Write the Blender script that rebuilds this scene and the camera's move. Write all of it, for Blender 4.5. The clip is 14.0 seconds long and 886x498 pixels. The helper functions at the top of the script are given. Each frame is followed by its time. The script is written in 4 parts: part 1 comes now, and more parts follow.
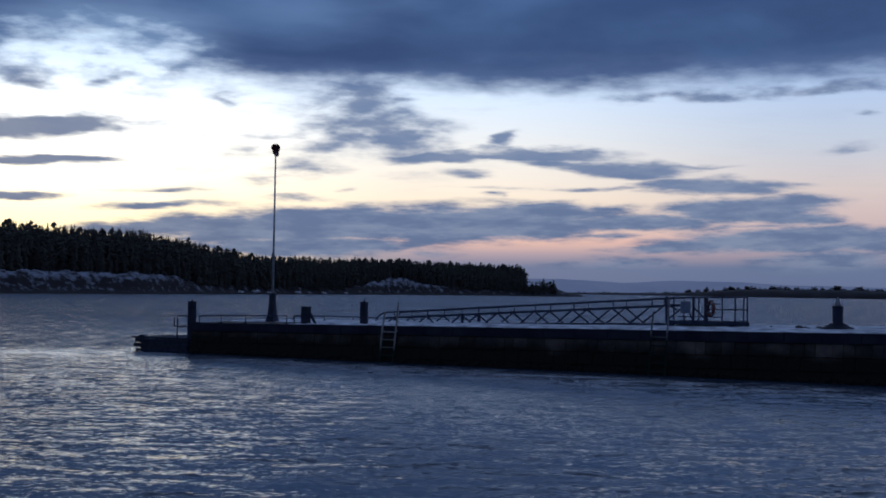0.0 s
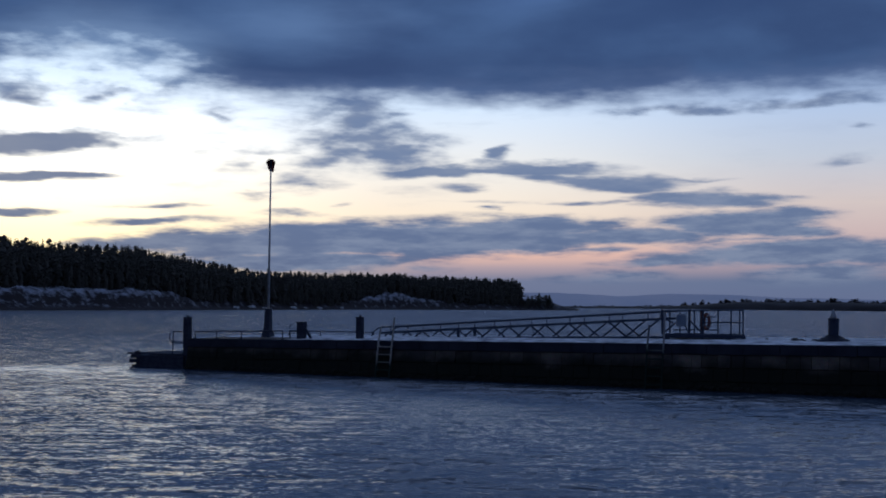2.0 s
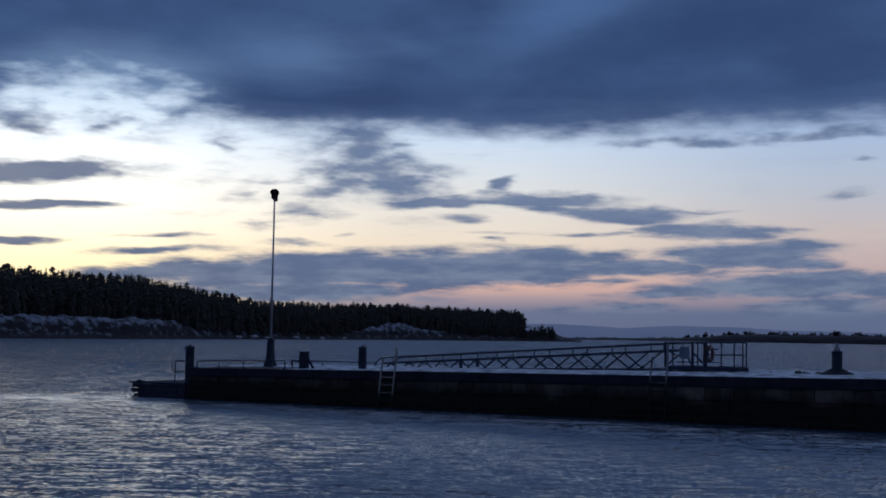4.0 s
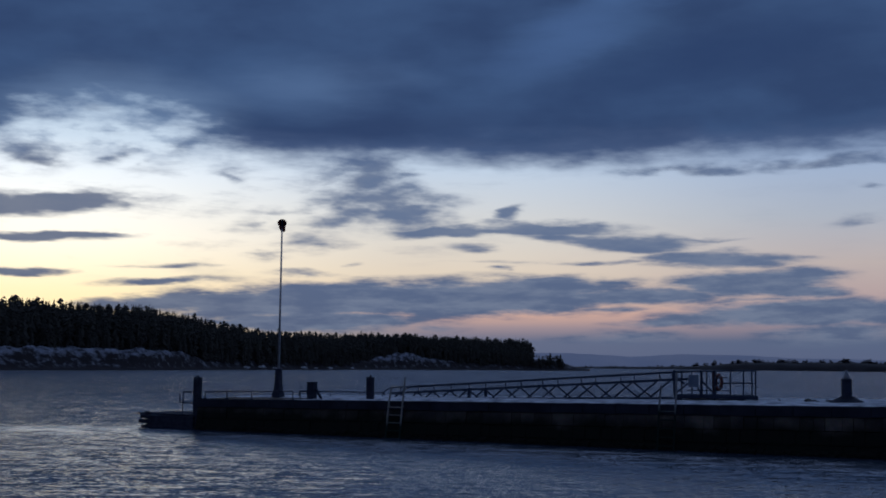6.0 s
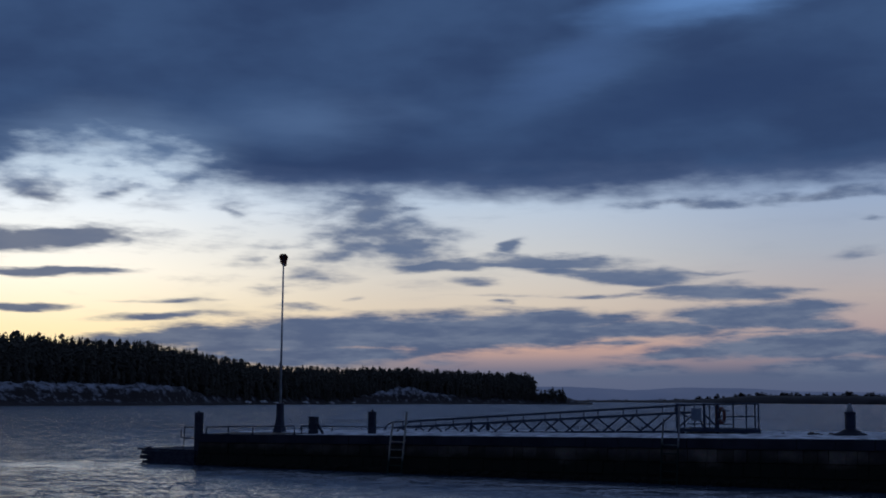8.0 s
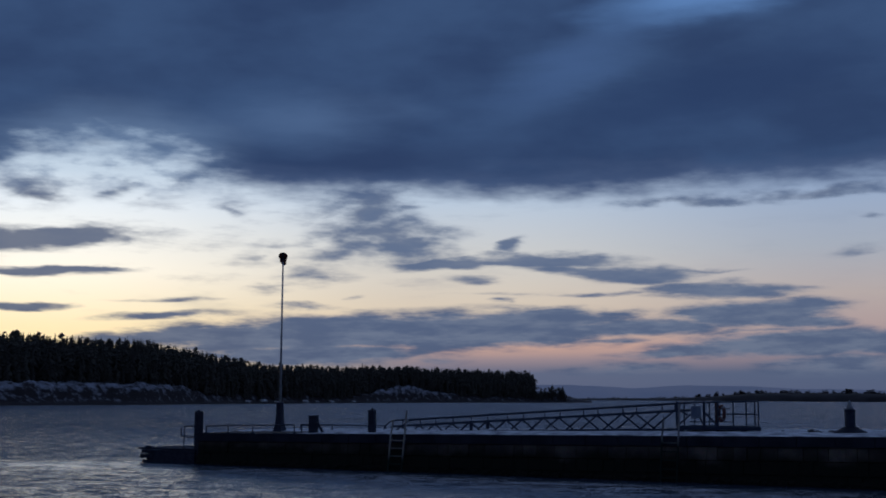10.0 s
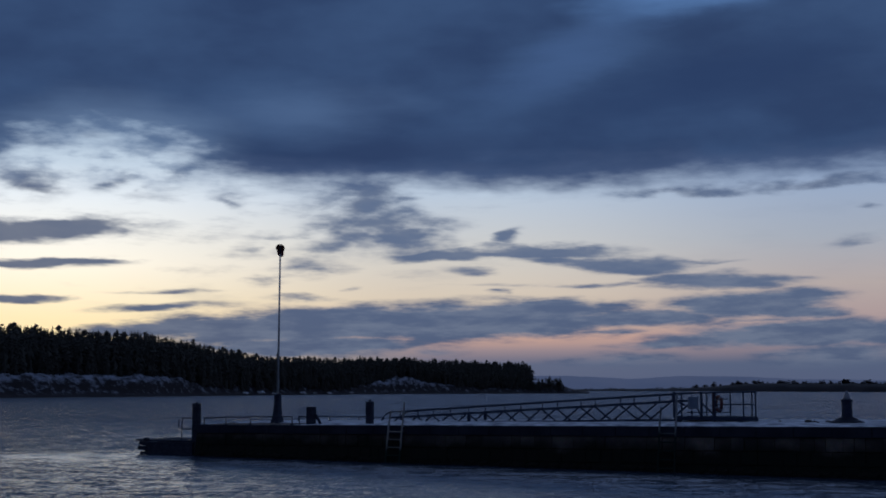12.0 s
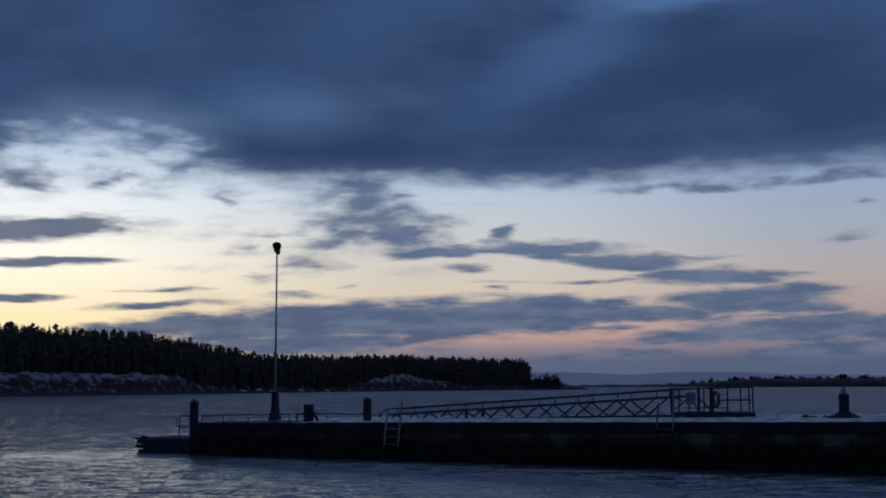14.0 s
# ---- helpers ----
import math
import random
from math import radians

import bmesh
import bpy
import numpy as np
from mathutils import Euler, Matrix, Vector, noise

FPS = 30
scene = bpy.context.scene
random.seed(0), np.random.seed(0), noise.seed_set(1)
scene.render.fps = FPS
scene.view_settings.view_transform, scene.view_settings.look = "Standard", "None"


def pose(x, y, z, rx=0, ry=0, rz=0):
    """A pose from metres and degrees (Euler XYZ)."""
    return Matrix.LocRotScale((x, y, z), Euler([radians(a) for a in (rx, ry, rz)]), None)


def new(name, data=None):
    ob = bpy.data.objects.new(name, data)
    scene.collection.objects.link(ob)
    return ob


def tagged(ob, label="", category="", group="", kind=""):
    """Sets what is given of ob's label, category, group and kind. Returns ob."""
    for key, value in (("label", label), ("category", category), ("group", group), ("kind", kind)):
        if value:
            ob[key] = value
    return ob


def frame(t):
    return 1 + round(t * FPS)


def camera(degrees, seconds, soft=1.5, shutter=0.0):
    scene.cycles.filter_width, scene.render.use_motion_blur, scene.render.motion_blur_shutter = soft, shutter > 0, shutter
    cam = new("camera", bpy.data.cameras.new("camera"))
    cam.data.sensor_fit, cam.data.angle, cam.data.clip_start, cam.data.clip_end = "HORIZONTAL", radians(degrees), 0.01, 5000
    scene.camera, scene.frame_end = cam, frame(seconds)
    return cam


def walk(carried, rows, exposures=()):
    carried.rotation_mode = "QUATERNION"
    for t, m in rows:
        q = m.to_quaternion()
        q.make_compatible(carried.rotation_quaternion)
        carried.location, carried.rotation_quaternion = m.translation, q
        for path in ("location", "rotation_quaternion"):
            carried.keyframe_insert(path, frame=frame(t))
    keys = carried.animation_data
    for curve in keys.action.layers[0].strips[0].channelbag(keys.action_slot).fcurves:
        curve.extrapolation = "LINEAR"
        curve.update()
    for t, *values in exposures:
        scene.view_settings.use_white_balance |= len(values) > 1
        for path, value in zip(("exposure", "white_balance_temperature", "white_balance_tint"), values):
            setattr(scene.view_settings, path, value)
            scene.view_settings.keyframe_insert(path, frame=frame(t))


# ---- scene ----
cam = camera(38.0, 14.0, soft=1.8)
PATH = [
    (0, pose(0, 0, 3.4, 91.842, -0.953, -0.019)),
    (0.5, pose(0, 0, 3.4, 91.975, -0.859, -0.082)),
    (1, pose(0, 0, 3.4, 92.118, -0.537, -0.131)),
    (1.5, pose(0, 0, 3.4, 92.291, -0.489, -0.150)),
    (2, pose(0, 0, 3.4, 92.486, -0.635, -0.205)),
    (2.5, pose(0, 0, 3.4, 92.779, -0.852, -0.224)),
    (3, pose(0, 0, 3.4, 93.139, -1.093, -0.187)),
    (5.5, pose(0, 0, 3.4, 94.836, -0.728, 0.163)),
    (6, pose(0, 0, 3.4, 95.152, -0.693, 0.269)),
    (6.5, pose(0, 0, 3.4, 95.483, -0.286, 0.354)),
    (7, pose(0, 0, 3.4, 95.925, -0.088, 0.383)),
    (7.5, pose(0, 0, 3.4, 96.342, -0.263, 0.370)),
    (8, pose(0, 0, 3.4, 96.657, -0.492, 0.354)),
    (10.5, pose(0, 0, 3.4, 96.524, -0.337, 0.348)),
    (11, pose(0, 0, 3.4, 96.421, -0.468, 0.314)),
    (11.5, pose(0, 0, 3.4, 96.314, -0.392, 0.270)),
    (12, pose(0, 0, 3.4, 96.203, -0.201, 0.240)),
    (12.5, pose(0, 0, 3.4, 96.138, -0.110, 0.240)),
    (13, pose(0, 0, 3.4, 96.081, -0.125, 0.206)),
    (13.5, pose(0, 0, 3.4, 96.078, 0.014, 0.158)),
    (14, pose(0, 0, 3.4, 96.065, 0.074, 0.127)),
]
EXPOSURES = [(0.0, 0.53), (2.5, 0.42), (5.5, 0.12), (6.5, 0.03), (8.0, -0.03), (14.0, -0.08)]
walk(cam, PATH, EXPOSURES)

# ---- sky: afterglow low on one side, broken stratocumulus everywhere ----
world = bpy.data.worlds.new("dusk_sky")
scene.world = world
world.use_nodes = True
wt = world.node_tree
wt.nodes.clear()


def wn(kind):
    return wt.nodes.new(kind)


def wval(socket, value):
    if isinstance(value, bpy.types.NodeSocket):
        wt.links.new(value, socket)
    else:
        socket.default_value = value


def wmath(op, a, b=0.0, clamp=False):
    node = wn("ShaderNodeMath")
    node.operation, node.use_clamp = op, clamp
    wval(node.inputs[0], a)
    wval(node.inputs[1], b)
    return node.outputs[0]


def wrange(v, f0, f1, t0=0.0, t1=1.0, smooth=True):
    node = wn("ShaderNodeMapRange")
    node.interpolation_type = "SMOOTHSTEP" if smooth else "LINEAR"
    for key, value in zip(range(5), (v, f0, f1, t0, t1)):
        wval(node.inputs[key], value)
    return node.outputs[0]


def wmix(f, a, b):
    node = wn("ShaderNodeMix")
    node.data_type = "RGBA"
    wval(node.inputs[0], f)
    wval(node.inputs[6], a)
    wval(node.inputs[7], b)
    return node.outputs[2]


def srgb(r, g, b, gain=1.0):
    """Linear colour from 8-bit display values."""
    lin = [gain * (((c / 255 + 0.055) / 1.055) ** 2.4 if c > 10 else c / 255 / 12.92) for c in (r, g, b)]
    return (*lin, 1.0)


def wramp(v, stops):
    node = wn("ShaderNodeValToRGB")
    wval(node.inputs[0], v)
    el = node.color_ramp.elements
    while len(el) < len(stops):
        el.new(0.5)
    for e, (p, c) in zip(el, stops):
        e.position, e.color = p, c
    return node.outputs[0]


coord = wn("ShaderNodeTexCoord").outputs["Generated"]
sep = wn("ShaderNodeSeparateXYZ")
wval(sep.inputs[0], coord)
DX, DY, DZ = sep.outputs
flat = wmath("SQRT", wmath("ADD", wmath("MULTIPLY", DX, DX), wmath("MULTIPLY", DY, DY)))
AZ = wmath("MULTIPLY", wmath("ARCTAN2", DX, DY), 57.2958)
EL = wmath("MULTIPLY", wmath("ARCTAN2", DZ, flat), 57.2958)
SUN_AZ = -27.0
toward = wmath("DIVIDE", wmath("ADD", wmath("MULTIPLY", DX, math.sin(radians(SUN_AZ))), wmath("MULTIPLY", DY, math.cos(radians(SUN_AZ)))), wmath("MAXIMUM", flat, 1e-4))
OFF = wmath("MULTIPLY", wmath("ARCCOSINE", wmath("MINIMUM", wmath("MAXIMUM", toward, -1.0), 1.0)), 57.2958)


def sky_point(u_scale, v_scale, shift):
    comb = wn("ShaderNodeCombineXYZ")
    wval(comb.inputs[0], wmath("MULTIPLY", AZ, u_scale))
    wval(comb.inputs[1], wmath("MULTIPLY", EL, v_scale))
    comb.inputs[2].default_value = shift
    return comb.outputs[0]


def wnoise(vec, detail=5.0, rough=0.55):
    node = wn("ShaderNodeTexNoise")
    wval(node.inputs["Vector"], vec)
    node.inputs["Scale"].default_value = 1.0
    node.inputs["Detail"].default_value = detail
    node.inputs["Roughness"].default_value = rough
    return node.outputs


# the clouds' own ragged coordinates
warp = wnoise(sky_point(0.17, 0.75, 3.1), 5.0)
wsep = wn("ShaderNodeSeparateColor")
wval(wsep.inputs[0], warp[1])
UU = wmath("ADD", AZ, wmath("MULTIPLY", wmath("SUBTRACT", wsep.outputs[0], 0.5), 5.5))
VV = wmath("ADD", EL, wmath("MULTIPLY", wmath("SUBTRACT", wsep.outputs[1], 0.5), wrange(EL, 3.0, 8.0, 0.7, 1.6)))
uv = wn("ShaderNodeCombineXYZ")
wval(uv.inputs[0], UU)
wval(uv.inputs[1], VV)
puffs = wnoise(sky_point(0.50, 1.5, 8.7), 8.0, 0.53)[0]
streaks = wnoise(sky_point(0.42, 2.1, 4.3), 9.0, 0.60)[0]
HIGH = wrange(EL, 4.2, 7.0)
FINE = wmath("ADD", wmath("MULTIPLY", puffs, HIGH), wmath("MULTIPLY", streaks, wmath("SUBTRACT", 1.0, HIGH)))
BROAD = wnoise(sky_point(0.12, 0.26, 5.2), 4.0, 0.5)[0]

cover = None


def cloud(az, el, half_w, half_h, lean, thick):
    """One low streak of cloud: bearing and height in degrees, half sizes, lean and thickness."""
    global cover
    m = wn("ShaderNodeMapping")
    m.vector_type = "TEXTURE"
    wval(m.inputs["Vector"], uv.outputs[0])
    m.inputs["Location"].default_value = (az, el, 0)
    m.inputs["Rotation"].default_value = (0, 0, radians(lean))
    m.inputs["Scale"].default_value = (half_w, half_h, 1)
    length = wn("ShaderNodeVectorMath")
    length.operation = "LENGTH"
    wval(length.inputs[0], m.outputs[0])
    body = wrange(length.outputs[1], 1.3, 0.15, 0.0, thick, smooth=False)
    cover = body if cover is None else wmath("MAXIMUM", cover, body)


cloud(-17.49, 6.92, 4.12, 0.50, 0.3, 1.35)
cloud(-20.89, 6.62, 4.99, 0.54, 0.3, 1.35)
cloud(-17.40, 5.27, 3.40, 0.23, 0.3, 1.15)
cloud(-15.79, 5.19, 2.00, 0.24, 0.3, 0.56)
cloud(-18.74, 3.78, 2.00, 0.24, 0.3, 1.15)
cloud(-12.64, 3.46, 3.74, 0.24, 3.3, 0.75)
cloud(-12.42, 4.15, 3.49, 0.12, 1.3, 0.50)
cloud(-11.65, 2.62, 4.49, 0.48, 3.3, 1.15)
cloud(-6.00, 2.74, 8.24, 0.92, 2.3, 1.35)
cloud(1.52, 2.99, 8.24, 0.98, 2.3, 1.35)
cloud(-5.90, 1.85, 6.20, 0.62, 0.3, 1.20)
cloud(4.03, 3.67, 3.49, 0.27, 2.3, 1.15)
cloud(8.74, 3.07, 4.74, 0.45, 3.3, 1.15)
cloud(13.35, 3.70, 3.74, 0.69, 2.3, 1.35)
cloud(14.75, 3.32, 3.12, 0.30, -1.7, 1.15)
cloud(15.20, 2.42, 6.74, 0.69, 2.3, 1.35)
cloud(9.95, 2.05, 3.49, 0.27, 3.3, 1.15)
cloud(16.80, 1.58, 3.74, 0.66, 2.3, 0.85)
cloud(7.74, 1.31, 3.25, 0.39, 0.3, 0.60)
cloud(11.20, 4.75, 3.62, 0.42, 0.3, 1.15)
cloud(5.04, 4.62, 5.74, 0.12, 0.3, 0.52)
cloud(5.04, 6.12, 4.12, 0.36, 1.3, 1.15)
cloud(8.28, 5.53, 2.87, 0.48, -2.7, 1.15)
cloud(10.49, 5.58, 1.87, 0.15, -1.7, 0.64)
cloud(0.51, 5.93, 2.75, 0.27, 3.3, 1.15)
cloud(3.10, 6.80, 0.75, 0.50, 14.3, 0.85)
cloud(0.64, 5.20, 1.25, 0.27, 0.3, 0.64)
cloud(2.15, 4.30, 0.70, 0.15, 5.3, 0.70)
cloud(-3.94, 8.07, 2.50, 1.44, 10.3, 0.78)
cloud(-3.80, 6.94, 2.50, 1.21, -7.7, 0.78)
cloud(-2.03, 6.71, 3.00, 0.86, -11.7, 0.78)
cloud(-6.09, 7.94, 2.00, 0.48, 0.3, 0.56)
cloud(-2.04, 8.37, 1.50, 0.36, 0.3, 0.50)
cloud(-9.05, 6.08, 1.62, 0.39, 8.3, 0.60)
cloud(-6.54, 5.35, 2.50, 0.51, 5.3, 0.64)
cloud(-8.52, 4.77, 1.12, 0.42, 10.3, 0.48)
cloud(-6.77, 3.93, 2.00, 0.27, -1.7, 0.70)
cloud(-4.15, 4.46, 0.70, 0.18, 5.3, 0.44)
cloud(-18.01, 8.51, 1.87, 0.79, 0.3, 0.60)
cloud(-14.61, 8.79, 1.00, 0.60, 20.3, 0.48)
cloud(-13.39, 8.47, 0.60, 0.24, 25.3, 0.44)
cloud(17.62, 6.40, 2.12, 0.36, 6.3, 0.44)
cloud(18.47, 7.92, 1.00, 0.24, 0.3, 0.52)
cloud(-0.48, 1.55, 1.50, 0.21, 0.3, 0.60)
cloud(-9.60, 8.15, 0.70, 0.42, 4.3, 0.34)
cloud(10.60, 8.76, 4.20, 0.36, 2.3, 0.66)
cloud(16.07, 8.94, 4.49, 0.34, 3.3, 0.68)
cloud(2.53, 5.98, 5.99, 0.20, 1.3, 1.00)
cloud(7.04, 5.66, 4.74, 0.23, -1.7, 1.00)
cloud(11.22, 5.49, 2.25, 0.11, -0.7, 0.64)
cloud(-4.08, 8.60, 3.00, 0.75, 0.3, 0.75)
cloud(-2.54, 7.49, 3.00, 0.86, -4.7, 0.70)
cloud(-5.31, 6.33, 3.25, 0.52, 6.3, 0.70)
cloud(12.17, 4.82, 3.25, 0.23, -0.7, 1.00)
cloud(-13.95, 7.06, 2.25, 0.29, 0.3, 0.48)
cloud(-11.83, 9.27, 1.75, 0.34, 15.3, 0.40)
cloud(7.01, 2.50, 3.25, 0.14, 2.3, 0.70)
cloud(7.52, 3.67, 2.25, 0.17, -1.7, 0.70)
cloud(2.53, 3.29, 4.99, 0.17, 2.3, 0.80)
cloud(13.33, 2.97, 3.99, 0.14, 3.3, 0.70)
cloud(-2.90, 7.15, 2.70, 1.05, -14, 0.82)
cloud(-4.20, 8.00, 1.80, 1.00, 8, 0.76)
cloud(-6.80, 6.85, 2.40, 0.30, 4, 0.60)

TEXTURE = wrange(FINE, 0.30, 0.70, -0.5, 0.5, smooth=False)
ragged = wmath("ADD", cover, wmath("MULTIPLY", TEXTURE, wrange(cover, 0.0, 0.45, 0.0, 0.62)))
LOW = wrange(ragged, 0.08, 0.80)
wisp = wrange(wnoise(sky_point(0.24, 1.25, 12.4), 8.0, 0.6)[0], 0.50, 0.80, 0.0, 0.55)
wisp = wmath("MULTIPLY", wisp, wmath("MULTIPLY", wrange(EL, 2.5, 6.0), wrange(AZ, 9.0, -6.0, 0.15, 1.0)))
LOW = wmath("SUBTRACT", 1.0, wmath("MULTIPLY", wmath("SUBTRACT", 1.0, LOW), wmath("SUBTRACT", 1.0, wisp)))

# the closed cloud deck overhead, torn open towards the glow
hole = wn("ShaderNodeMapping")
hole.vector_type = "TEXTURE"
wval(hole.inputs["Vector"], uv.outputs[0])
hole.inputs["Location"].default_value = (-15.0, 9.45, 0)
hole.inputs["Scale"].default_value = (6.0, 3.3, 1)
hlen = wn("ShaderNodeVectorMath")
hlen.operation = "LENGTH"
wval(hlen.inputs[0], hole.outputs[0])
gap = wrange(hlen.outputs[1], 1.1, 0.1, 0.0, 2.0)
open_sky = wrange(hlen.outputs[1], 1.25, 0.3)
edge = wmath("SUBTRACT", wmath("SUBTRACT", VV, wrange(AZ, -2.0, 18.0, 9.0, 9.4)), gap)
edge = wmath("ADD", edge, wmath("MULTIPLY", TEXTURE, wmath("ADD", wmath("MULTIPLY", open_sky, 2.6), 0.4)))
DECK = wrange(wmath("DIVIDE", edge, wmath("ADD", wmath("MULTIPLY", open_sky, 1.2), 0.6)), -1.1, 1.2)

veil = wmath("MULTIPLY", wmath("MULTIPLY", open_sky, wrange(EL, 7.9, 9.8)), wrange(TEXTURE, -0.30, 0.35, 0.0, 0.72))
DECK = wmath("MAXIMUM", DECK, veil)

# clear sky between the clouds
UP = wrange(EL, 0.0, 12.0, 0.0, 1.0, smooth=False)
near_glow = wramp(UP, [(0.0, srgb(255, 214, 140)), (0.25, srgb(255, 234, 188, 1.1)), (0.45, srgb(255, 247, 230, 1.12)), (0.68, srgb(236, 243, 249, 1.05)), (0.8, srgb(204, 220, 236)), (1.0, srgb(158, 184, 212))])
mid_glow = wramp(UP, [(0.0, srgb(92, 100, 126)), (0.09, srgb(98, 106, 131)), (0.14, srgb(154, 138, 145)), (0.19, srgb(212, 170, 152)), (0.32, srgb(221, 205, 185)), (0.5, srgb(212, 210, 206)), (0.72, srgb(190, 206, 225)), (1.0, srgb(150, 175, 208))])
far_glow = wramp(UP, [(0.0, srgb(86, 95, 124)), (0.10, srgb(86, 99, 127)), (0.20, srgb(172, 148, 150)), (0.38, srgb(184, 172, 170)), (0.55, srgb(168, 176, 190)), (0.75, srgb(154, 174, 204)), (1.0, srgb(120, 146, 184))])
dusk = wramp(UP, [(0.0, srgb(84, 92, 120)), (0.4, srgb(98, 108, 138)), (1.0, srgb(88, 108, 146))])
clear = wmix(wrange(OFF, 9.0, 27.0), near_glow, mid_glow)
clear = wmix(wrange(OFF, 27.0, 45.0), clear, far_glow)
clear = wmix(wrange(OFF, 50.0, 110.0), clear, dusk)

# cloud colour: lavender low down, slate blue overhead, with paler thin places
low_tone = wramp(UP, [(0.0, srgb(81, 93, 121)), (0.3, srgb(86, 101, 131)), (0.55, srgb(100, 116, 145)), (1.0, srgb(94, 115, 149))])
deck_tone = wmix(wmath("ADD", wrange(BROAD, 0.32, 0.70), wmath("MULTIPLY", TEXTURE, 0.25)), srgb(47, 67, 104), srgb(58, 82, 121))


def thin_place(tone, az, el, half_w, half_h, lean, colour, amount):
    """Where the deck is thinner or thicker than around it."""
    m = wn("ShaderNodeMapping")
    m.vector_type = "TEXTURE"
    wval(m.inputs["Vector"], uv.outputs[0])
    m.inputs["Location"].default_value = (az, el, 0)
    m.inputs["Rotation"].default_value = (0, 0, radians(lean))
    m.inputs["Scale"].default_value = (half_w, half_h, 1)
    length = wn("ShaderNodeVectorMath")
    length.operation = "LENGTH"
    wval(length.inputs[0], m.outputs[0])
    return wmix(wrange(length.outputs[1], 1.2, 0.0, 0.0, amount), tone, colour)


deck_tone = thin_place(deck_tone, -1.5, 10.6, 7.5, 1.1, 3, srgb(45, 62, 98), 0.6)
deck_tone = thin_place(deck_tone, 11.0, 13.4, 9.0, 1.7, 12, srgb(43, 63, 101), 0.9)
deck_tone = thin_place(deck_tone, 5.5, 14.6, 5.0, 1.6, 24, srgb(68, 95, 140), 0.7)
deck_tone = thin_place(deck_tone, -6.5, 12.2, 5.5, 1.5, 4, srgb(84, 110, 150), 0.6)
deck_tone = thin_place(deck_tone, 12.0, 17.6, 6.5, 1.4, 8, srgb(96, 136, 192), 0.9)
deck_tone = wmix(wmath("MULTIPLY", wrange(edge, 1.6, 0.0), 0.55), deck_tone, srgb(84, 102, 138))
low_tone = wmix(wrange(TEXTURE, 0.4, -0.35, 0.0, 0.6), low_tone, srgb(120, 131, 152))
low_tone = wmix(wrange(OFF, 24.0, 6.0, 0.0, 0.4), low_tone, srgb(118, 119, 128))
sky = wmix(LOW, clear, low_tone)
deck_tone = wmix(wmath("MULTIPLY", open_sky, 0.6), deck_tone, srgb(116, 142, 178))
deck_tone = wmix(wrange(EL, 17.0, 30.0, 0.0, 0.7), deck_tone, srgb(64, 73, 92))
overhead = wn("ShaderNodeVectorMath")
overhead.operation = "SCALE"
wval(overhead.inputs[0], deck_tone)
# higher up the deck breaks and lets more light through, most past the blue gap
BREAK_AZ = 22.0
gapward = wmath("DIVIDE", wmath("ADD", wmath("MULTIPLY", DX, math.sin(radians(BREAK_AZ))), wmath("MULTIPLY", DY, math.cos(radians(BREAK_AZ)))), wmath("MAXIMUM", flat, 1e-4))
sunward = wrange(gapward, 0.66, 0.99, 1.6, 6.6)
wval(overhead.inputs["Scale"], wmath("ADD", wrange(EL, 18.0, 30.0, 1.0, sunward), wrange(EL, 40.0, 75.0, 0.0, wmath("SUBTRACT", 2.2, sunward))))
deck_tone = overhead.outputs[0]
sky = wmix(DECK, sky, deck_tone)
sky = wmix(wrange(EL, -0.5, -4.0), sky, srgb(30, 38, 54))
bg = wn("ShaderNodeBackground")
wval(bg.inputs[0], sky)
bg.inputs[1].default_value = 1.0
wout = wn("ShaderNodeOutputWorld")
wt.links.new(bg.outputs[0], wout.inputs[0])
world.cycles.sampling_method = "MANUAL"
world.cycles.sample_map_resolution = 512


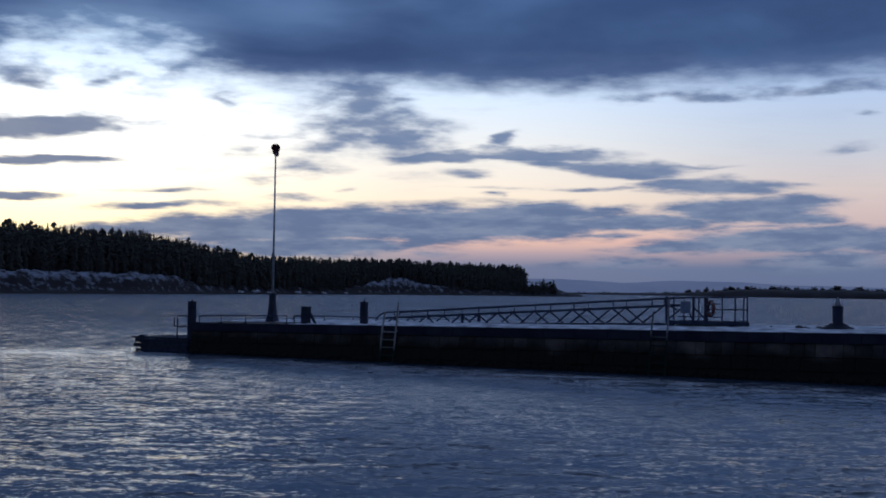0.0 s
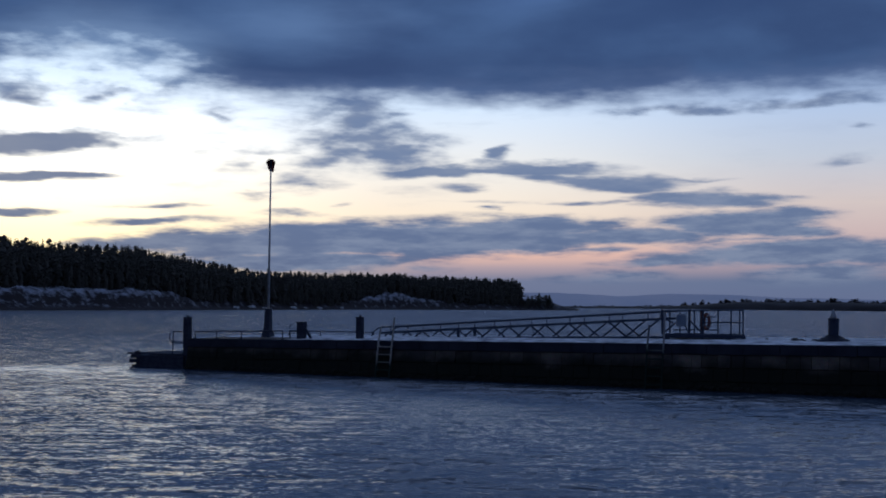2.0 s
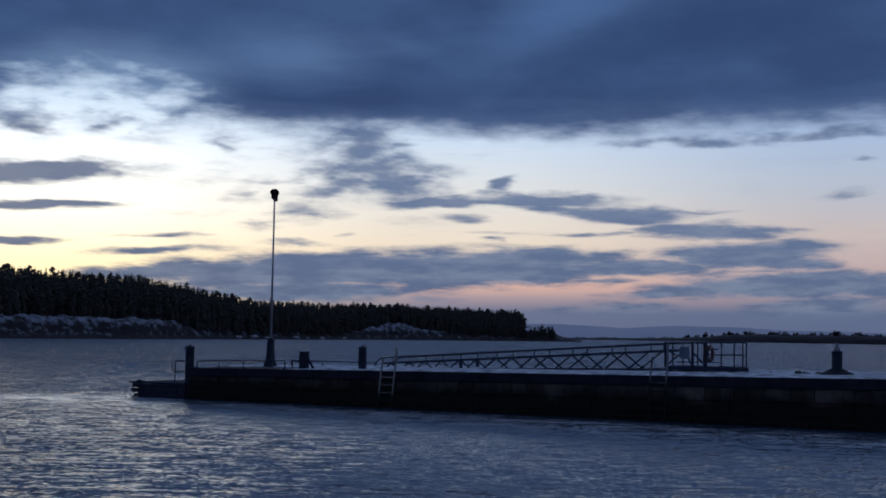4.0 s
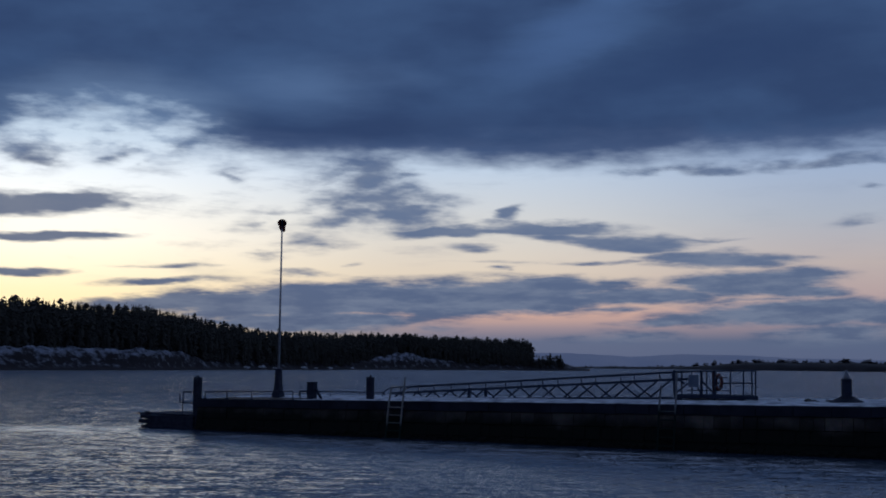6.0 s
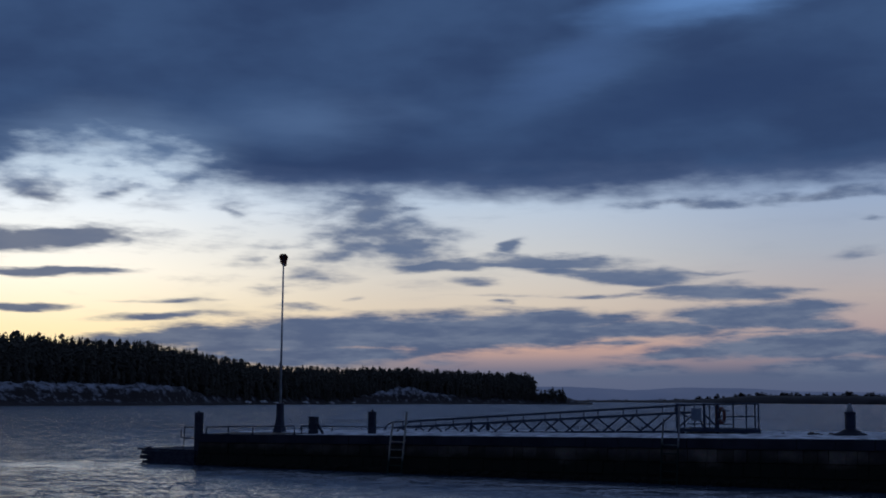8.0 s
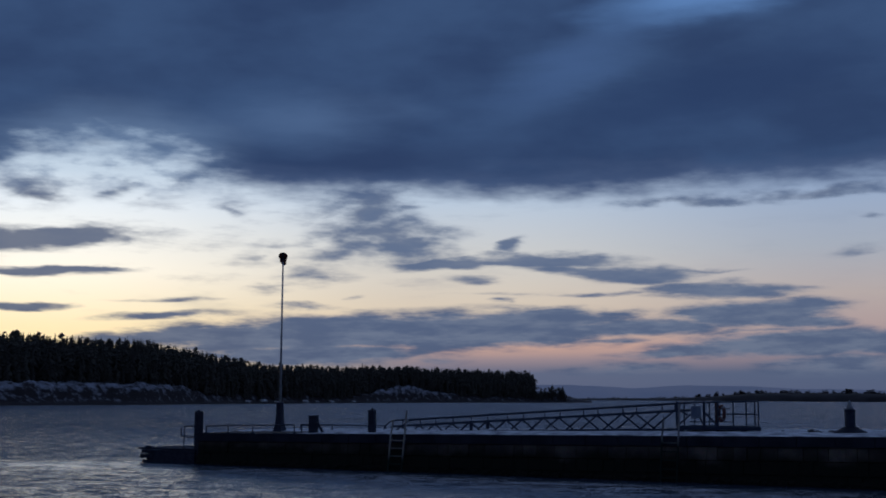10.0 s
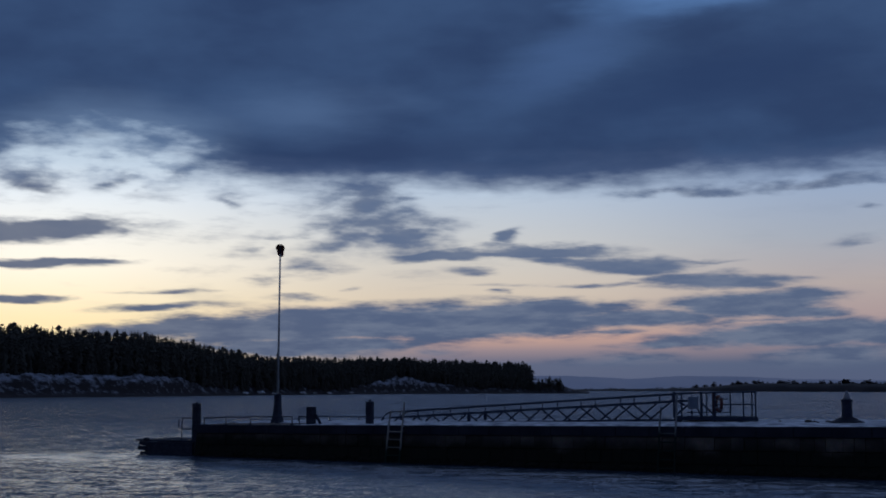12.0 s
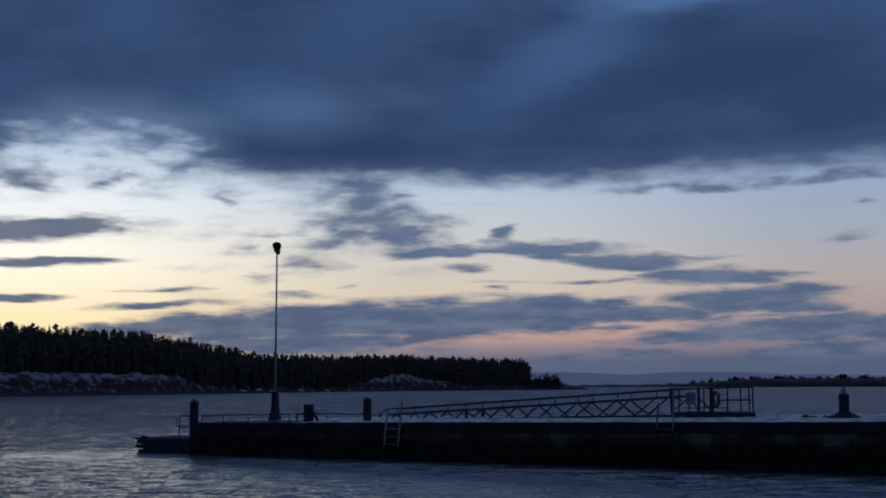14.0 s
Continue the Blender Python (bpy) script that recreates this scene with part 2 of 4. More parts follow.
# ---- materials ----
def material(name, colour, rough, second=None, scale=4.0, spread=(0.4, 0.65), metal=0.0, bump=0.0, grain=30.0, stretch=(1, 1, 1), detail=6.0):
    """A surface of two colours in broad patches with fine grain on it."""
    m = bpy.data.materials.new(name)
    m.use_nodes = True
    nt = m.node_tree
    b = nt.nodes["Principled BSDF"]
    b.inputs["Roughness"].default_value, b.inputs["Metallic"].default_value = rough, metal
    b.inputs["Specular IOR Level"].default_value = 0.5 if rough < 0.58 else 0.15
    place = nt.nodes.new("ShaderNodeNewGeometry")
    mp = nt.nodes.new("ShaderNodeMapping")
    mp.inputs["Scale"].default_value = stretch
    nt.links.new(place.outputs["Position"], mp.inputs["Vector"])
    big = nt.nodes.new("ShaderNodeTexNoise")
    big.inputs["Scale"].default_value, big.inputs["Detail"].default_value = scale, detail
    fine = nt.nodes.new("ShaderNodeTexNoise")
    fine.inputs["Scale"].default_value, fine.inputs["Detail"].default_value = grain, 5.0
    ramp = nt.nodes.new("ShaderNodeValToRGB")
    ramp.color_ramp.elements[0].position, ramp.color_ramp.elements[1].position = spread
    ramp.color_ramp.elements[0].color = (*colour, 1)
    ramp.color_ramp.elements[1].color = (*(second or [c * 1.5 for c in colour]), 1)
    mix = nt.nodes.new("ShaderNodeMix")
    mix.data_type, mix.blend_type = "RGBA", "OVERLAY"
    mix.inputs[0].default_value = 0.35
    nt.links.new(mp.outputs[0], big.inputs["Vector"])
    nt.links.new(mp.outputs[0], fine.inputs["Vector"])
    nt.links.new(big.outputs[0], ramp.inputs[0])
    nt.links.new(ramp.outputs[0], mix.inputs[6])
    nt.links.new(fine.outputs[1], mix.inputs[7])
    nt.links.new(mix.outputs[2], b.inputs["Base Color"])
    if bump:
        bn = nt.nodes.new("ShaderNodeBump")
        bn.inputs["Strength"].default_value, bn.inputs["Distance"].default_value = 1.0, bump
        nt.links.new(fine.outputs[0], bn.inputs["Height"])
        nt.links.new(bn.outputs[0], b.inputs["Normal"])
    return m


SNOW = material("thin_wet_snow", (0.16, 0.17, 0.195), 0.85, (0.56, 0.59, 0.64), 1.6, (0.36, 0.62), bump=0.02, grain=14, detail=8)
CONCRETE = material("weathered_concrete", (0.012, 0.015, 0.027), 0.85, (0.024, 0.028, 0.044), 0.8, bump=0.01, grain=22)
DARK_STEEL = material("dark_painted_steel", (0.013, 0.020, 0.040), 0.6, (0.022, 0.031, 0.058), 5, bump=0.002)
GALVANISED = material("galvanised_steel", (0.34, 0.36, 0.38), 0.5, (0.48, 0.5, 0.52), 6, metal=0.6)
GANGWAY_PAINT = material("blue_grey_painted_steel", (0.018, 0.029, 0.056), 0.6, (0.028, 0.043, 0.078), 4, bump=0.002)
TIMBER = material("wet_timber", (0.016, 0.021, 0.038), 0.8, (0.030, 0.037, 0.058), 3, bump=0.006, grain=26, stretch=(0.4, 3, 3))
CONIFER = material("conifer_needles", (0.056, 0.054, 0.047), 0.95, (0.080, 0.075, 0.064), 0.2)
BARK = material("pine_bark", (0.05, 0.035, 0.028), 0.9, (0.10, 0.07, 0.05), 3)
RUST_RED = material("faded_red_cloth", (0.26, 0.075, 0.055), 0.8, (0.36, 0.11, 0.08), 6)
DARK_RED = material("dark_red_paint", (0.045, 0.018, 0.020), 0.6, (0.07, 0.028, 0.028), 8)
RING_RED = material("orange_red_plastic", (0.070, 0.026, 0.027), 0.6, (0.10, 0.034, 0.032), 6)
PALE = material("frosted_plastic", (0.15, 0.17, 0.20), 0.6, (0.22, 0.235, 0.26), 4)
SIGN_BLUE = material("faded_blue_board", (0.10, 0.135, 0.19), 0.7, (0.14, 0.17, 0.225), 3)
STONE = material("dark_stone", (0.05, 0.05, 0.052), 0.9, (0.11, 0.105, 0.10), 2, bump=0.02)


WEED = material("wet_seaweed", (0.006, 0.007, 0.006), 0.9, (0.012, 0.012, 0.010), 6)


def tide_material(name, dry, dry2, mark, weed=(0.008, 0.010, 0.008)):
    """A harbour surface: dry above, black with weed and slime below an uneven tide mark."""
    m = material(name, dry, 0.85, dry2, 0.7, bump=0.015, grain=9, stretch=(1, 1, 1.4))
    nt = m.node_tree
    b = nt.nodes["Principled BSDF"]
    old = b.inputs["Base Color"].links[0].from_socket
    place = nt.nodes.new("ShaderNodeNewGeometry")
    sp = nt.nodes.new("ShaderNodeSeparateXYZ")
    nz = nt.nodes.new("ShaderNodeTexNoise")
    nz.inputs["Scale"].default_value, nz.inputs["Detail"].default_value = 0.9, 8
    add = nt.nodes.new("ShaderNodeMath")
    add.operation = "MULTIPLY_ADD"
    add.inputs[1].default_value = 1.3
    mr = nt.nodes.new("ShaderNodeMapRange")
    mr.inputs[1].default_value, mr.inputs[2].default_value = mark + 0.45, mark + 0.95
    each = nt.nodes.new("ShaderNodeObjectInfo")
    shade = nt.nodes.new("ShaderNodeMapRange")
    shade.inputs[3].default_value, shade.inputs[4].default_value = 0.65, 1.35
    tint = nt.nodes.new("ShaderNodeVectorMath")
    tint.operation = "SCALE"
    mix = nt.nodes.new("ShaderNodeMix")
    mix.data_type = "RGBA"
    mix.inputs[6].default_value = (*weed, 1)
    nt.links.new(place.outputs["Position"], sp.inputs[0])
    nt.links.new(place.outputs["Position"], nz.inputs["Vector"])
    nt.links.new(nz.outputs[0], add.inputs[0])
    nt.links.new(sp.outputs[2], add.inputs[2])
    nt.links.new(add.outputs[0], mr.inputs[0])
    nt.links.new(mr.outputs[0], mix.inputs[0])
    nt.links.new(each.outputs["Random"], shade.inputs[0])
    nt.links.new(old, tint.inputs[0])
    nt.links.new(shade.outputs[0], tint.inputs["Scale"])
    nt.links.new(tint.outputs[0], mix.inputs[7])
    nt.links.new(mix.outputs[2], b.inputs["Base Color"])
    return m


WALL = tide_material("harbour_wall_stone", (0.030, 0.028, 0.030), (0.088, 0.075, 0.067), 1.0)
LADDER_STEEL = tide_material("weedy_galvanised_steel", (0.18, 0.175, 0.17), (0.28, 0.27, 0.26), 0.75, (0.012, 0.03, 0.026))
WEEDY_STEEL = tide_material("weathered_steel", (0.13, 0.14, 0.155), (0.21, 0.22, 0.235), 1.6, (0.010, 0.022, 0.02))


def shore_material():
    """Snow in drifts and runnels over dark earth and dead grass."""
    m = bpy.data.materials.new("snowy_bank")
    m.use_nodes = True
    nt = m.node_tree
    b = nt.nodes["Principled BSDF"]
    b.inputs["Roughness"].default_value = 0.9
    b.inputs["Specular IOR Level"].default_value = 0.08
    tc = nt.nodes.new("ShaderNodeTexCoord")
    mp = nt.nodes.new("ShaderNodeMapping")
    mp.inputs["Scale"].default_value = (0.20, 0.20, 0.40)
    n1 = nt.nodes.new("ShaderNodeTexNoise")
    n1.inputs["Scale"].default_value, n1.inputs["Detail"].default_value, n1.inputs["Roughness"].default_value = 1.0, 9, 0.68
    sp = nt.nodes.new("ShaderNodeSeparateXYZ")
    low = nt.nodes.new("ShaderNodeMapRange")
    low.inputs[1].default_value, low.inputs[2].default_value = 0.5, 2.2
    mr = nt.nodes.new("ShaderNodeMapRange")
    mr.inputs[1].default_value, mr.inputs[2].default_value = 0.50, 0.69
    mul = nt.nodes.new("ShaderNodeMath")
    mul.operation = "MULTIPLY"
    mix = nt.nodes.new("ShaderNodeMix")
    mix.data_type = "RGBA"
    mix.inputs[6].default_value = (0.026, 0.022, 0.024, 1)
    mix.inputs[7].default_value = (0.23, 0.25, 0.30, 1)
    nt.links.new(tc.outputs["Object"], mp.inputs["Vector"])
    nt.links.new(mp.outputs[0], n1.inputs["Vector"])
    nt.links.new(tc.outputs["Object"], sp.inputs[0])
    nt.links.new(sp.outputs[2], low.inputs[0])
    shelf = nt.nodes.new("ShaderNodeMapRange")
    for k, value in ((1, 4.6), (2, 6.6), (3, -0.02), (4, 0.10)):
        shelf.inputs[k].default_value = value
    lift = nt.nodes.new("ShaderNodeMath")
    nt.links.new(sp.outputs[2], shelf.inputs[0])
    nt.links.new(shelf.outputs[0], lift.inputs[0])
    nt.links.new(n1.outputs[0], lift.inputs[1])
    nt.links.new(lift.outputs[0], mr.inputs[0])
    nt.links.new(mr.outputs[0], mul.inputs[0])
    nt.links.new(low.outputs[0], mul.inputs[1])
    nt.links.new(mul.outputs[0], mix.inputs[0])
    nt.links.new(mix.outputs[2], b.inputs["Base Color"])
    return m


BANK = shore_material()


def water_material():
    m = bpy.data.materials.new("rippled_sea")
    m.use_nodes = True
    nt = m.node_tree
    b = nt.nodes["Principled BSDF"]
    b.inputs["Base Color"].default_value = (0.022, 0.036, 0.060, 1)
    b.inputs["Roughness"].default_value, b.inputs["IOR"].default_value = 0.12, 1.333
    tc = nt.nodes.new("ShaderNodeTexCoord")
    # wind ripples as slopes at three sizes, livelier in gusty patches
    gust = nt.nodes.new("ShaderNodeTexNoise")
    gust.inputs["Scale"].default_value, gust.inputs["Detail"].default_value = 0.035, 3
    nt.links.new(tc.outputs["Object"], gust.inputs["Vector"])
    force = nt.nodes.new("ShaderNodeMapRange")
    for k, value in ((1, 0.35), (2, 0.65), (3, 0.65), (4, 1.2)):
        force.inputs[k].default_value = value
    nt.links.new(gust.outputs[0], force.inputs[0])
    total = None
    for sx, sy, slope, detail in ((0.07, 0.18, 0.40, 2), (0.75, 1.9, 2.3, 3), (4.5, 8.5, 2.7, 3)):
        mp = nt.nodes.new("ShaderNodeMapping")
        mp.inputs["Scale"].default_value = (sx, sy, 1)
        mp.inputs["Rotation"].default_value = (0, 0, radians(9))
        nz = nt.nodes.new("ShaderNodeTexNoise")
        nz.inputs["Scale"].default_value, nz.inputs["Detail"].default_value = 1.0, detail
        sub = nt.nodes.new("ShaderNodeVectorMath")
        sub.operation = "SUBTRACT"
        sub.inputs[1].default_value = (0.5, 0.5, 0.5)
        mul = nt.nodes.new("ShaderNodeVectorMath")
        mul.operation = "MULTIPLY"
        mul.inputs[1].default_value = (slope * 0.7, slope, 0)
        nt.links.new(tc.outputs["Object"], mp.inputs["Vector"])
        nt.links.new(mp.outputs[0], nz.inputs["Vector"])
        nt.links.new(nz.outputs[1], sub.inputs[0])
        nt.links.new(sub.outputs[0], mul.inputs[0])
        if total:
            add = nt.nodes.new("ShaderNodeVectorMath")
            nt.links.new(total, add.inputs[0])
            nt.links.new(mul.outputs[0], add.inputs[1])
            total = add.outputs[0]
        else:
            total = mul.outputs[0]
    # crests seen one behind another on the open water
    rows_of = nt.nodes.new("ShaderNodeMapping")
    rows_of.inputs["Scale"].default_value = (0.9, 0.32, 1)
    crest = nt.nodes.new("ShaderNodeTexNoise")
    crest.inputs["Scale"].default_value, crest.inputs["Detail"].default_value = 1.0, 3
    away = nt.nodes.new("ShaderNodeSeparateXYZ")
    only_far = nt.nodes.new("ShaderNodeMapRange")
    for k, value in ((1, 58.0), (2, 85.0), (3, 0.0), (4, 1.0)):
        only_far.inputs[k].default_value = value
    mid = nt.nodes.new("ShaderNodeVectorMath")
    mid.operation = "SUBTRACT"
    mid.inputs[1].default_value = (0.5, 0.5, 0.5)
    fade = nt.nodes.new("ShaderNodeVectorMath")
    fade.operation = "SCALE"
    more = nt.nodes.new("ShaderNodeVectorMath")
    nt.links.new(tc.outputs["Object"], rows_of.inputs["Vector"])
    nt.links.new(tc.outputs["Object"], away.inputs[0])
    nt.links.new(away.outputs[1], only_far.inputs[0])
    nt.links.new(rows_of.outputs[0], crest.inputs["Vector"])
    nt.links.new(crest.outputs[1], mid.inputs[0])
    nt.links.new(mid.outputs[0], fade.inputs[0])
    nt.links.new(only_far.outputs[0], fade.inputs["Scale"])
    nt.links.new(total, more.inputs[0])
    nt.links.new(fade.outputs[0], more.inputs[1])
    total = more.outputs[0]
    # wind waves are steeper on the face towards the quay than on the back
    parts = nt.nodes.new("ShaderNodeSeparateXYZ")
    size = nt.nodes.new("ShaderNodeMath")
    size.operation = "ABSOLUTE"
    back = nt.nodes.new("ShaderNodeMath")
    back.operation = "MULTIPLY"
    back.inputs[1].default_value = 0.42
    face = nt.nodes.new("ShaderNodeMath")
    face.operation = "MULTIPLY_ADD"
    face.inputs[1].default_value = -0.58
    whole = nt.nodes.new("ShaderNodeCombineXYZ")
    nt.links.new(total, parts.inputs[0])
    nt.links.new(parts.outputs[1], size.inputs[0])
    nt.links.new(parts.outputs[1], back.inputs[0])
    nt.links.new(size.outputs[0], face.inputs[0])
    nt.links.new(back.outputs[0], face.inputs[2])
    nt.links.new(parts.outputs[0], whole.inputs[0])
    nt.links.new(face.outputs[0], whole.inputs[1])
    scl = nt.nodes.new("ShaderNodeVectorMath")
    scl.operation = "SCALE"
    nt.links.new(whole.outputs[0], scl.inputs[0])
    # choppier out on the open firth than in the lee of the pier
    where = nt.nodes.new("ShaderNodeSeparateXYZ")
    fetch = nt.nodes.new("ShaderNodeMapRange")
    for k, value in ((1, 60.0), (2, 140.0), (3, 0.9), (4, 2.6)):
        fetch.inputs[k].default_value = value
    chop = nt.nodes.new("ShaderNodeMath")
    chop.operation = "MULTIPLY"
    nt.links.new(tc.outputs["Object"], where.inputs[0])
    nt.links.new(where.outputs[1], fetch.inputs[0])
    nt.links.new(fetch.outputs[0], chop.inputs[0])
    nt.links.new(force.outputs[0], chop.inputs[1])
    # a smooth slick where the tide runs past the landing stage
    slick = nt.nodes.new("ShaderNodeMapping")
    slick.vector_type = "TEXTURE"
    slick.inputs["Location"].default_value = (-23.0, 64.5, 0)
    slick.inputs["Rotation"].default_value = (0, 0, radians(-4))
    slick.inputs["Scale"].default_value = (10.5, 4.8, 1)
    far = nt.nodes.new("ShaderNodeVectorMath")
    far.operation = "LENGTH"
    torn = nt.nodes.new("ShaderNodeMath")
    torn.operation = "MULTIPLY_ADD"
    torn.inputs[1].default_value = 1.1
    tear = nt.nodes.new("ShaderNodeTexNoise")
    tear.inputs["Scale"].default_value, tear.inputs["Detail"].default_value = 0.35, 5
    calm = nt.nodes.new("ShaderNodeMapRange")
    for k, value in ((1, 0.8), (2, 1.8), (3, 0.18), (4, 1.0)):
        calm.inputs[k].default_value = value
    both = nt.nodes.new("ShaderNodeMath")
    both.operation = "MULTIPLY"
    nt.links.new(tc.outputs["Object"], slick.inputs["Vector"])
    nt.links.new(tc.outputs["Object"], tear.inputs["Vector"])
    nt.links.new(slick.outputs[0], far.inputs[0])
    nt.links.new(tear.outputs[0], torn.inputs[0])
    nt.links.new(far.outputs[1], torn.inputs[2])
    nt.links.new(torn.outputs[0], calm.inputs[0])
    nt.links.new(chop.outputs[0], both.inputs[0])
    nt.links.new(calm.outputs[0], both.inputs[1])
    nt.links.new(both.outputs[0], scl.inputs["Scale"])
    up = nt.nodes.new("ShaderNodeVectorMath")
    # seen at a glancing angle, the far sides of the waves are hidden
    turned = nt.nodes.new("ShaderNodeMapRange")
    for k, value in ((1, 60.0), (2, 140.0), (3, -0.025), (4, -0.19)):
        turned.inputs[k].default_value = value
    facing = nt.nodes.new("ShaderNodeCombineXYZ")
    facing.inputs[2].default_value = 1.0
    nt.links.new(where.outputs[1], turned.inputs[0])
    nt.links.new(turned.outputs[0], facing.inputs[1])
    nt.links.new(facing.outputs[0], up.inputs[1])
    nt.links.new(scl.outputs[0], up.inputs[0])
    norm = nt.nodes.new("ShaderNodeVectorMath")
    norm.operation = "NORMALIZE"
    nt.links.new(up.outputs[0], norm.inputs[0])
    last = norm.outputs[0]
    nt.links.new(last, b.inputs["Normal"])
    return m


SEA = water_material()


def haze_glow_material(name, low, high, top):
    """Far land; the lit air in front is put in as its own glow."""
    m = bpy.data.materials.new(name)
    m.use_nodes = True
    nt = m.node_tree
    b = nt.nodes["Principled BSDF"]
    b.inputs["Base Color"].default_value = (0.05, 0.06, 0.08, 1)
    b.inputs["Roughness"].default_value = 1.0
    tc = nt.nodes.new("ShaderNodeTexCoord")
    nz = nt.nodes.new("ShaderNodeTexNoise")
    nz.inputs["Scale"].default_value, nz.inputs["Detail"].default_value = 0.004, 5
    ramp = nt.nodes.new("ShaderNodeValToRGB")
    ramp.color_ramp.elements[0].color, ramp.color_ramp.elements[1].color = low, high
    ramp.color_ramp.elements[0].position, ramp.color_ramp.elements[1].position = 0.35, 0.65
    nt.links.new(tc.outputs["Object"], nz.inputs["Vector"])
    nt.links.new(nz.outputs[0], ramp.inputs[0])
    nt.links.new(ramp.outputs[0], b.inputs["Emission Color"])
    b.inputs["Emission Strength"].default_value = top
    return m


HAZE_GLOW = haze_glow_material("blue_hill_haze_glow", srgb(64, 76, 106), srgb(72, 82, 110), 0.76)
FAR_LAND = material("far_wooded_shore", (0.016, 0.014, 0.016), 0.95, (0.028, 0.025, 0.028), 0.02)


# ---- mesh helpers ----
def mesh_ob(name, bm, mat, parent=None, smooth=False):
    me = bpy.data.meshes.new(name)
    bm.normal_update()
    bm.to_mesh(me)
    bm.free()
    for poly in me.polygons:
        poly.use_smooth = smooth
    me.materials.append(mat)
    ob = new(name, me)
    if parent:
        ob.parent = parent
    return ob


def part(name, bm, mat, parent, label="", smooth=False):
    return tagged(mesh_ob(name, bm, mat, parent, smooth), label)


def arrays_ob(name, verts, faces, mat, smooth=False):
    me = bpy.data.meshes.new(name)
    me.from_pydata(verts, [], faces)
    for poly in me.polygons:
        poly.use_smooth = smooth
    me.materials.append(mat)
    return new(name, me)


def add_box(bm, lo, hi, bevel=0.0):
    c = [(a + b) / 2 for a, b in zip(lo, hi)]
    d = [abs(b - a) for a, b in zip(lo, hi)]
    r = bmesh.ops.create_cube(bm, size=1.0, matrix=Matrix.Translation(c) @ Matrix.Diagonal((*d, 1)))
    if bevel:
        edges = list({e for v in r["verts"] for e in v.link_edges})
        bmesh.ops.bevel(bm, geom=edges, offset=bevel, segments=2, affect="EDGES", profile=0.5)
    return bm


def add_bar(bm, a, b, r=0.03, sides=8, r2=None):
    """A round bar between two points."""
    a, b = Vector(a), Vector(b)
    d = b - a
    m = Matrix.Translation((a + b) / 2) @ d.to_track_quat("Z", "Y").to_matrix().to_4x4()
    bmesh.ops.create_cone(bm, cap_ends=True, segments=sides, radius1=r, radius2=r if r2 is None else r2, depth=d.length, matrix=m)
    return bm


def add_flat_bar(bm, a, b, w, h):
    """A rectangular section between two points, h tall."""
    a, b = Vector(a), Vector(b)
    d = b - a
    m = Matrix.Translation((a + b) / 2) @ d.to_track_quat("X", "Z").to_matrix().to_4x4() @ Matrix.Diagonal((d.length, w, h, 1))
    bmesh.ops.create_cube(bm, size=1.0, matrix=m)
    return bm


def bar(a, b, r=0.03, sides=8):
    return add_bar(bmesh.new(), a, b, r, sides)


def lathe(profile, sides=20):
    """A turned body from (radius, height) pairs."""
    bm = bmesh.new()
    rings = []
    for r, z in profile:
        rings.append([bm.verts.new((r * math.cos(k * math.tau / sides), r * math.sin(k * math.tau / sides), z)) for k in range(sides)])
    for lo, hi in zip(rings, rings[1:]):
        for k in range(sides):
            bm.faces.new((lo[k], lo[(k + 1) % sides], hi[(k + 1) % sides], hi[k]))
    bm.faces.new(rings[-1])
    bm.faces.new(rings[0][::-1])
    return bm


# ---- sea and far land ----
def polar(az, r, z=0.0):
    return (r * math.sin(radians(az)), r * math.cos(radians(az)), z)


bm = bmesh.new()
bmesh.ops.create_circle(bm, cap_ends=True, segments=96, radius=4950)
tagged(mesh_ob("water", bm, SEA), "dark rippled sea water at dusk", "water", kind="structure")


def lerp_table(table, x):
    xs, ys = [t[0] for t in table], [t[1] for t in table]
    return float(np.interp(x, xs, ys))


COAST = [(-75, 420), (-45, 395), (-30, 400), (-19, 438), (-13.2, 503), (-7.1, 652), (-2.1, 818), (1.66, 928), (3.6, 985), (5.2, 1030), (6.2, 1060)]
RIDGE = [(-75, 12), (-30, 13.5), (-19, 14), (-16.5, 14), (-13.4, 14.6), (-12, 12.6), (-10, 10.4), (-8.4, 7.4), (-6, 8.4), (-3.6, 10), (0, 11.4), (3.4, 12.2), (3.9, 8.0), (4.9, 7.0), (5.3, 4.0), (5.7, 1.6), (6.2, 0.2)]
BLUFF = [(-75, 7), (-19, 7.2), (-12, 6.8), (-10.5, 4.0), (-8, 3.6), (-4.2, 3.4), (-3, 7.4), (-1.9, 10.4), (-0.8, 6.4), (1.5, 4.0), (3.6, 3.2), (5.0, 3.0), (5.6, 1.5), (6.2, 0.1)]


def shore_r(az):
    return lerp_table(COAST, az) + 5.0 * noise.noise((az * 1.3, 2.0, 0)) * min(1, max(0, 5.5 - az))


def land_z(az, d):
    """Height of the headland, d metres in from the waterline."""
    x, y, _ = polar(az, shore_r(az) + d)
    bluff, ridge = lerp_table(BLUFF, az), lerp_table(RIDGE, az)
    t = min(1.0, max(0.0, (d - 3) / 14.0))
    rise = bluff * t * t * (3 - 2 * t) + min(1, max(0, d / 3.0)) * 0.7
    rise *= 1.0 + 0.14 * noise.noise((x * 0.05, y * 0.05, 1.0)) + 0.18 * noise.noise((x * 0.17, y * 0.17, 4.0)) + 0.08 * noise.noise((x * 0.55, y * 0.55, 6.0))
    u = min(1.0, max(0.0, (d - 22) / 55.0))
    return rise + max(0.0, ridge - bluff) * u * u * (3 - 2 * u) + 0.5 * noise.noise((x * 0.03, y * 0.03, 8.0)) * u


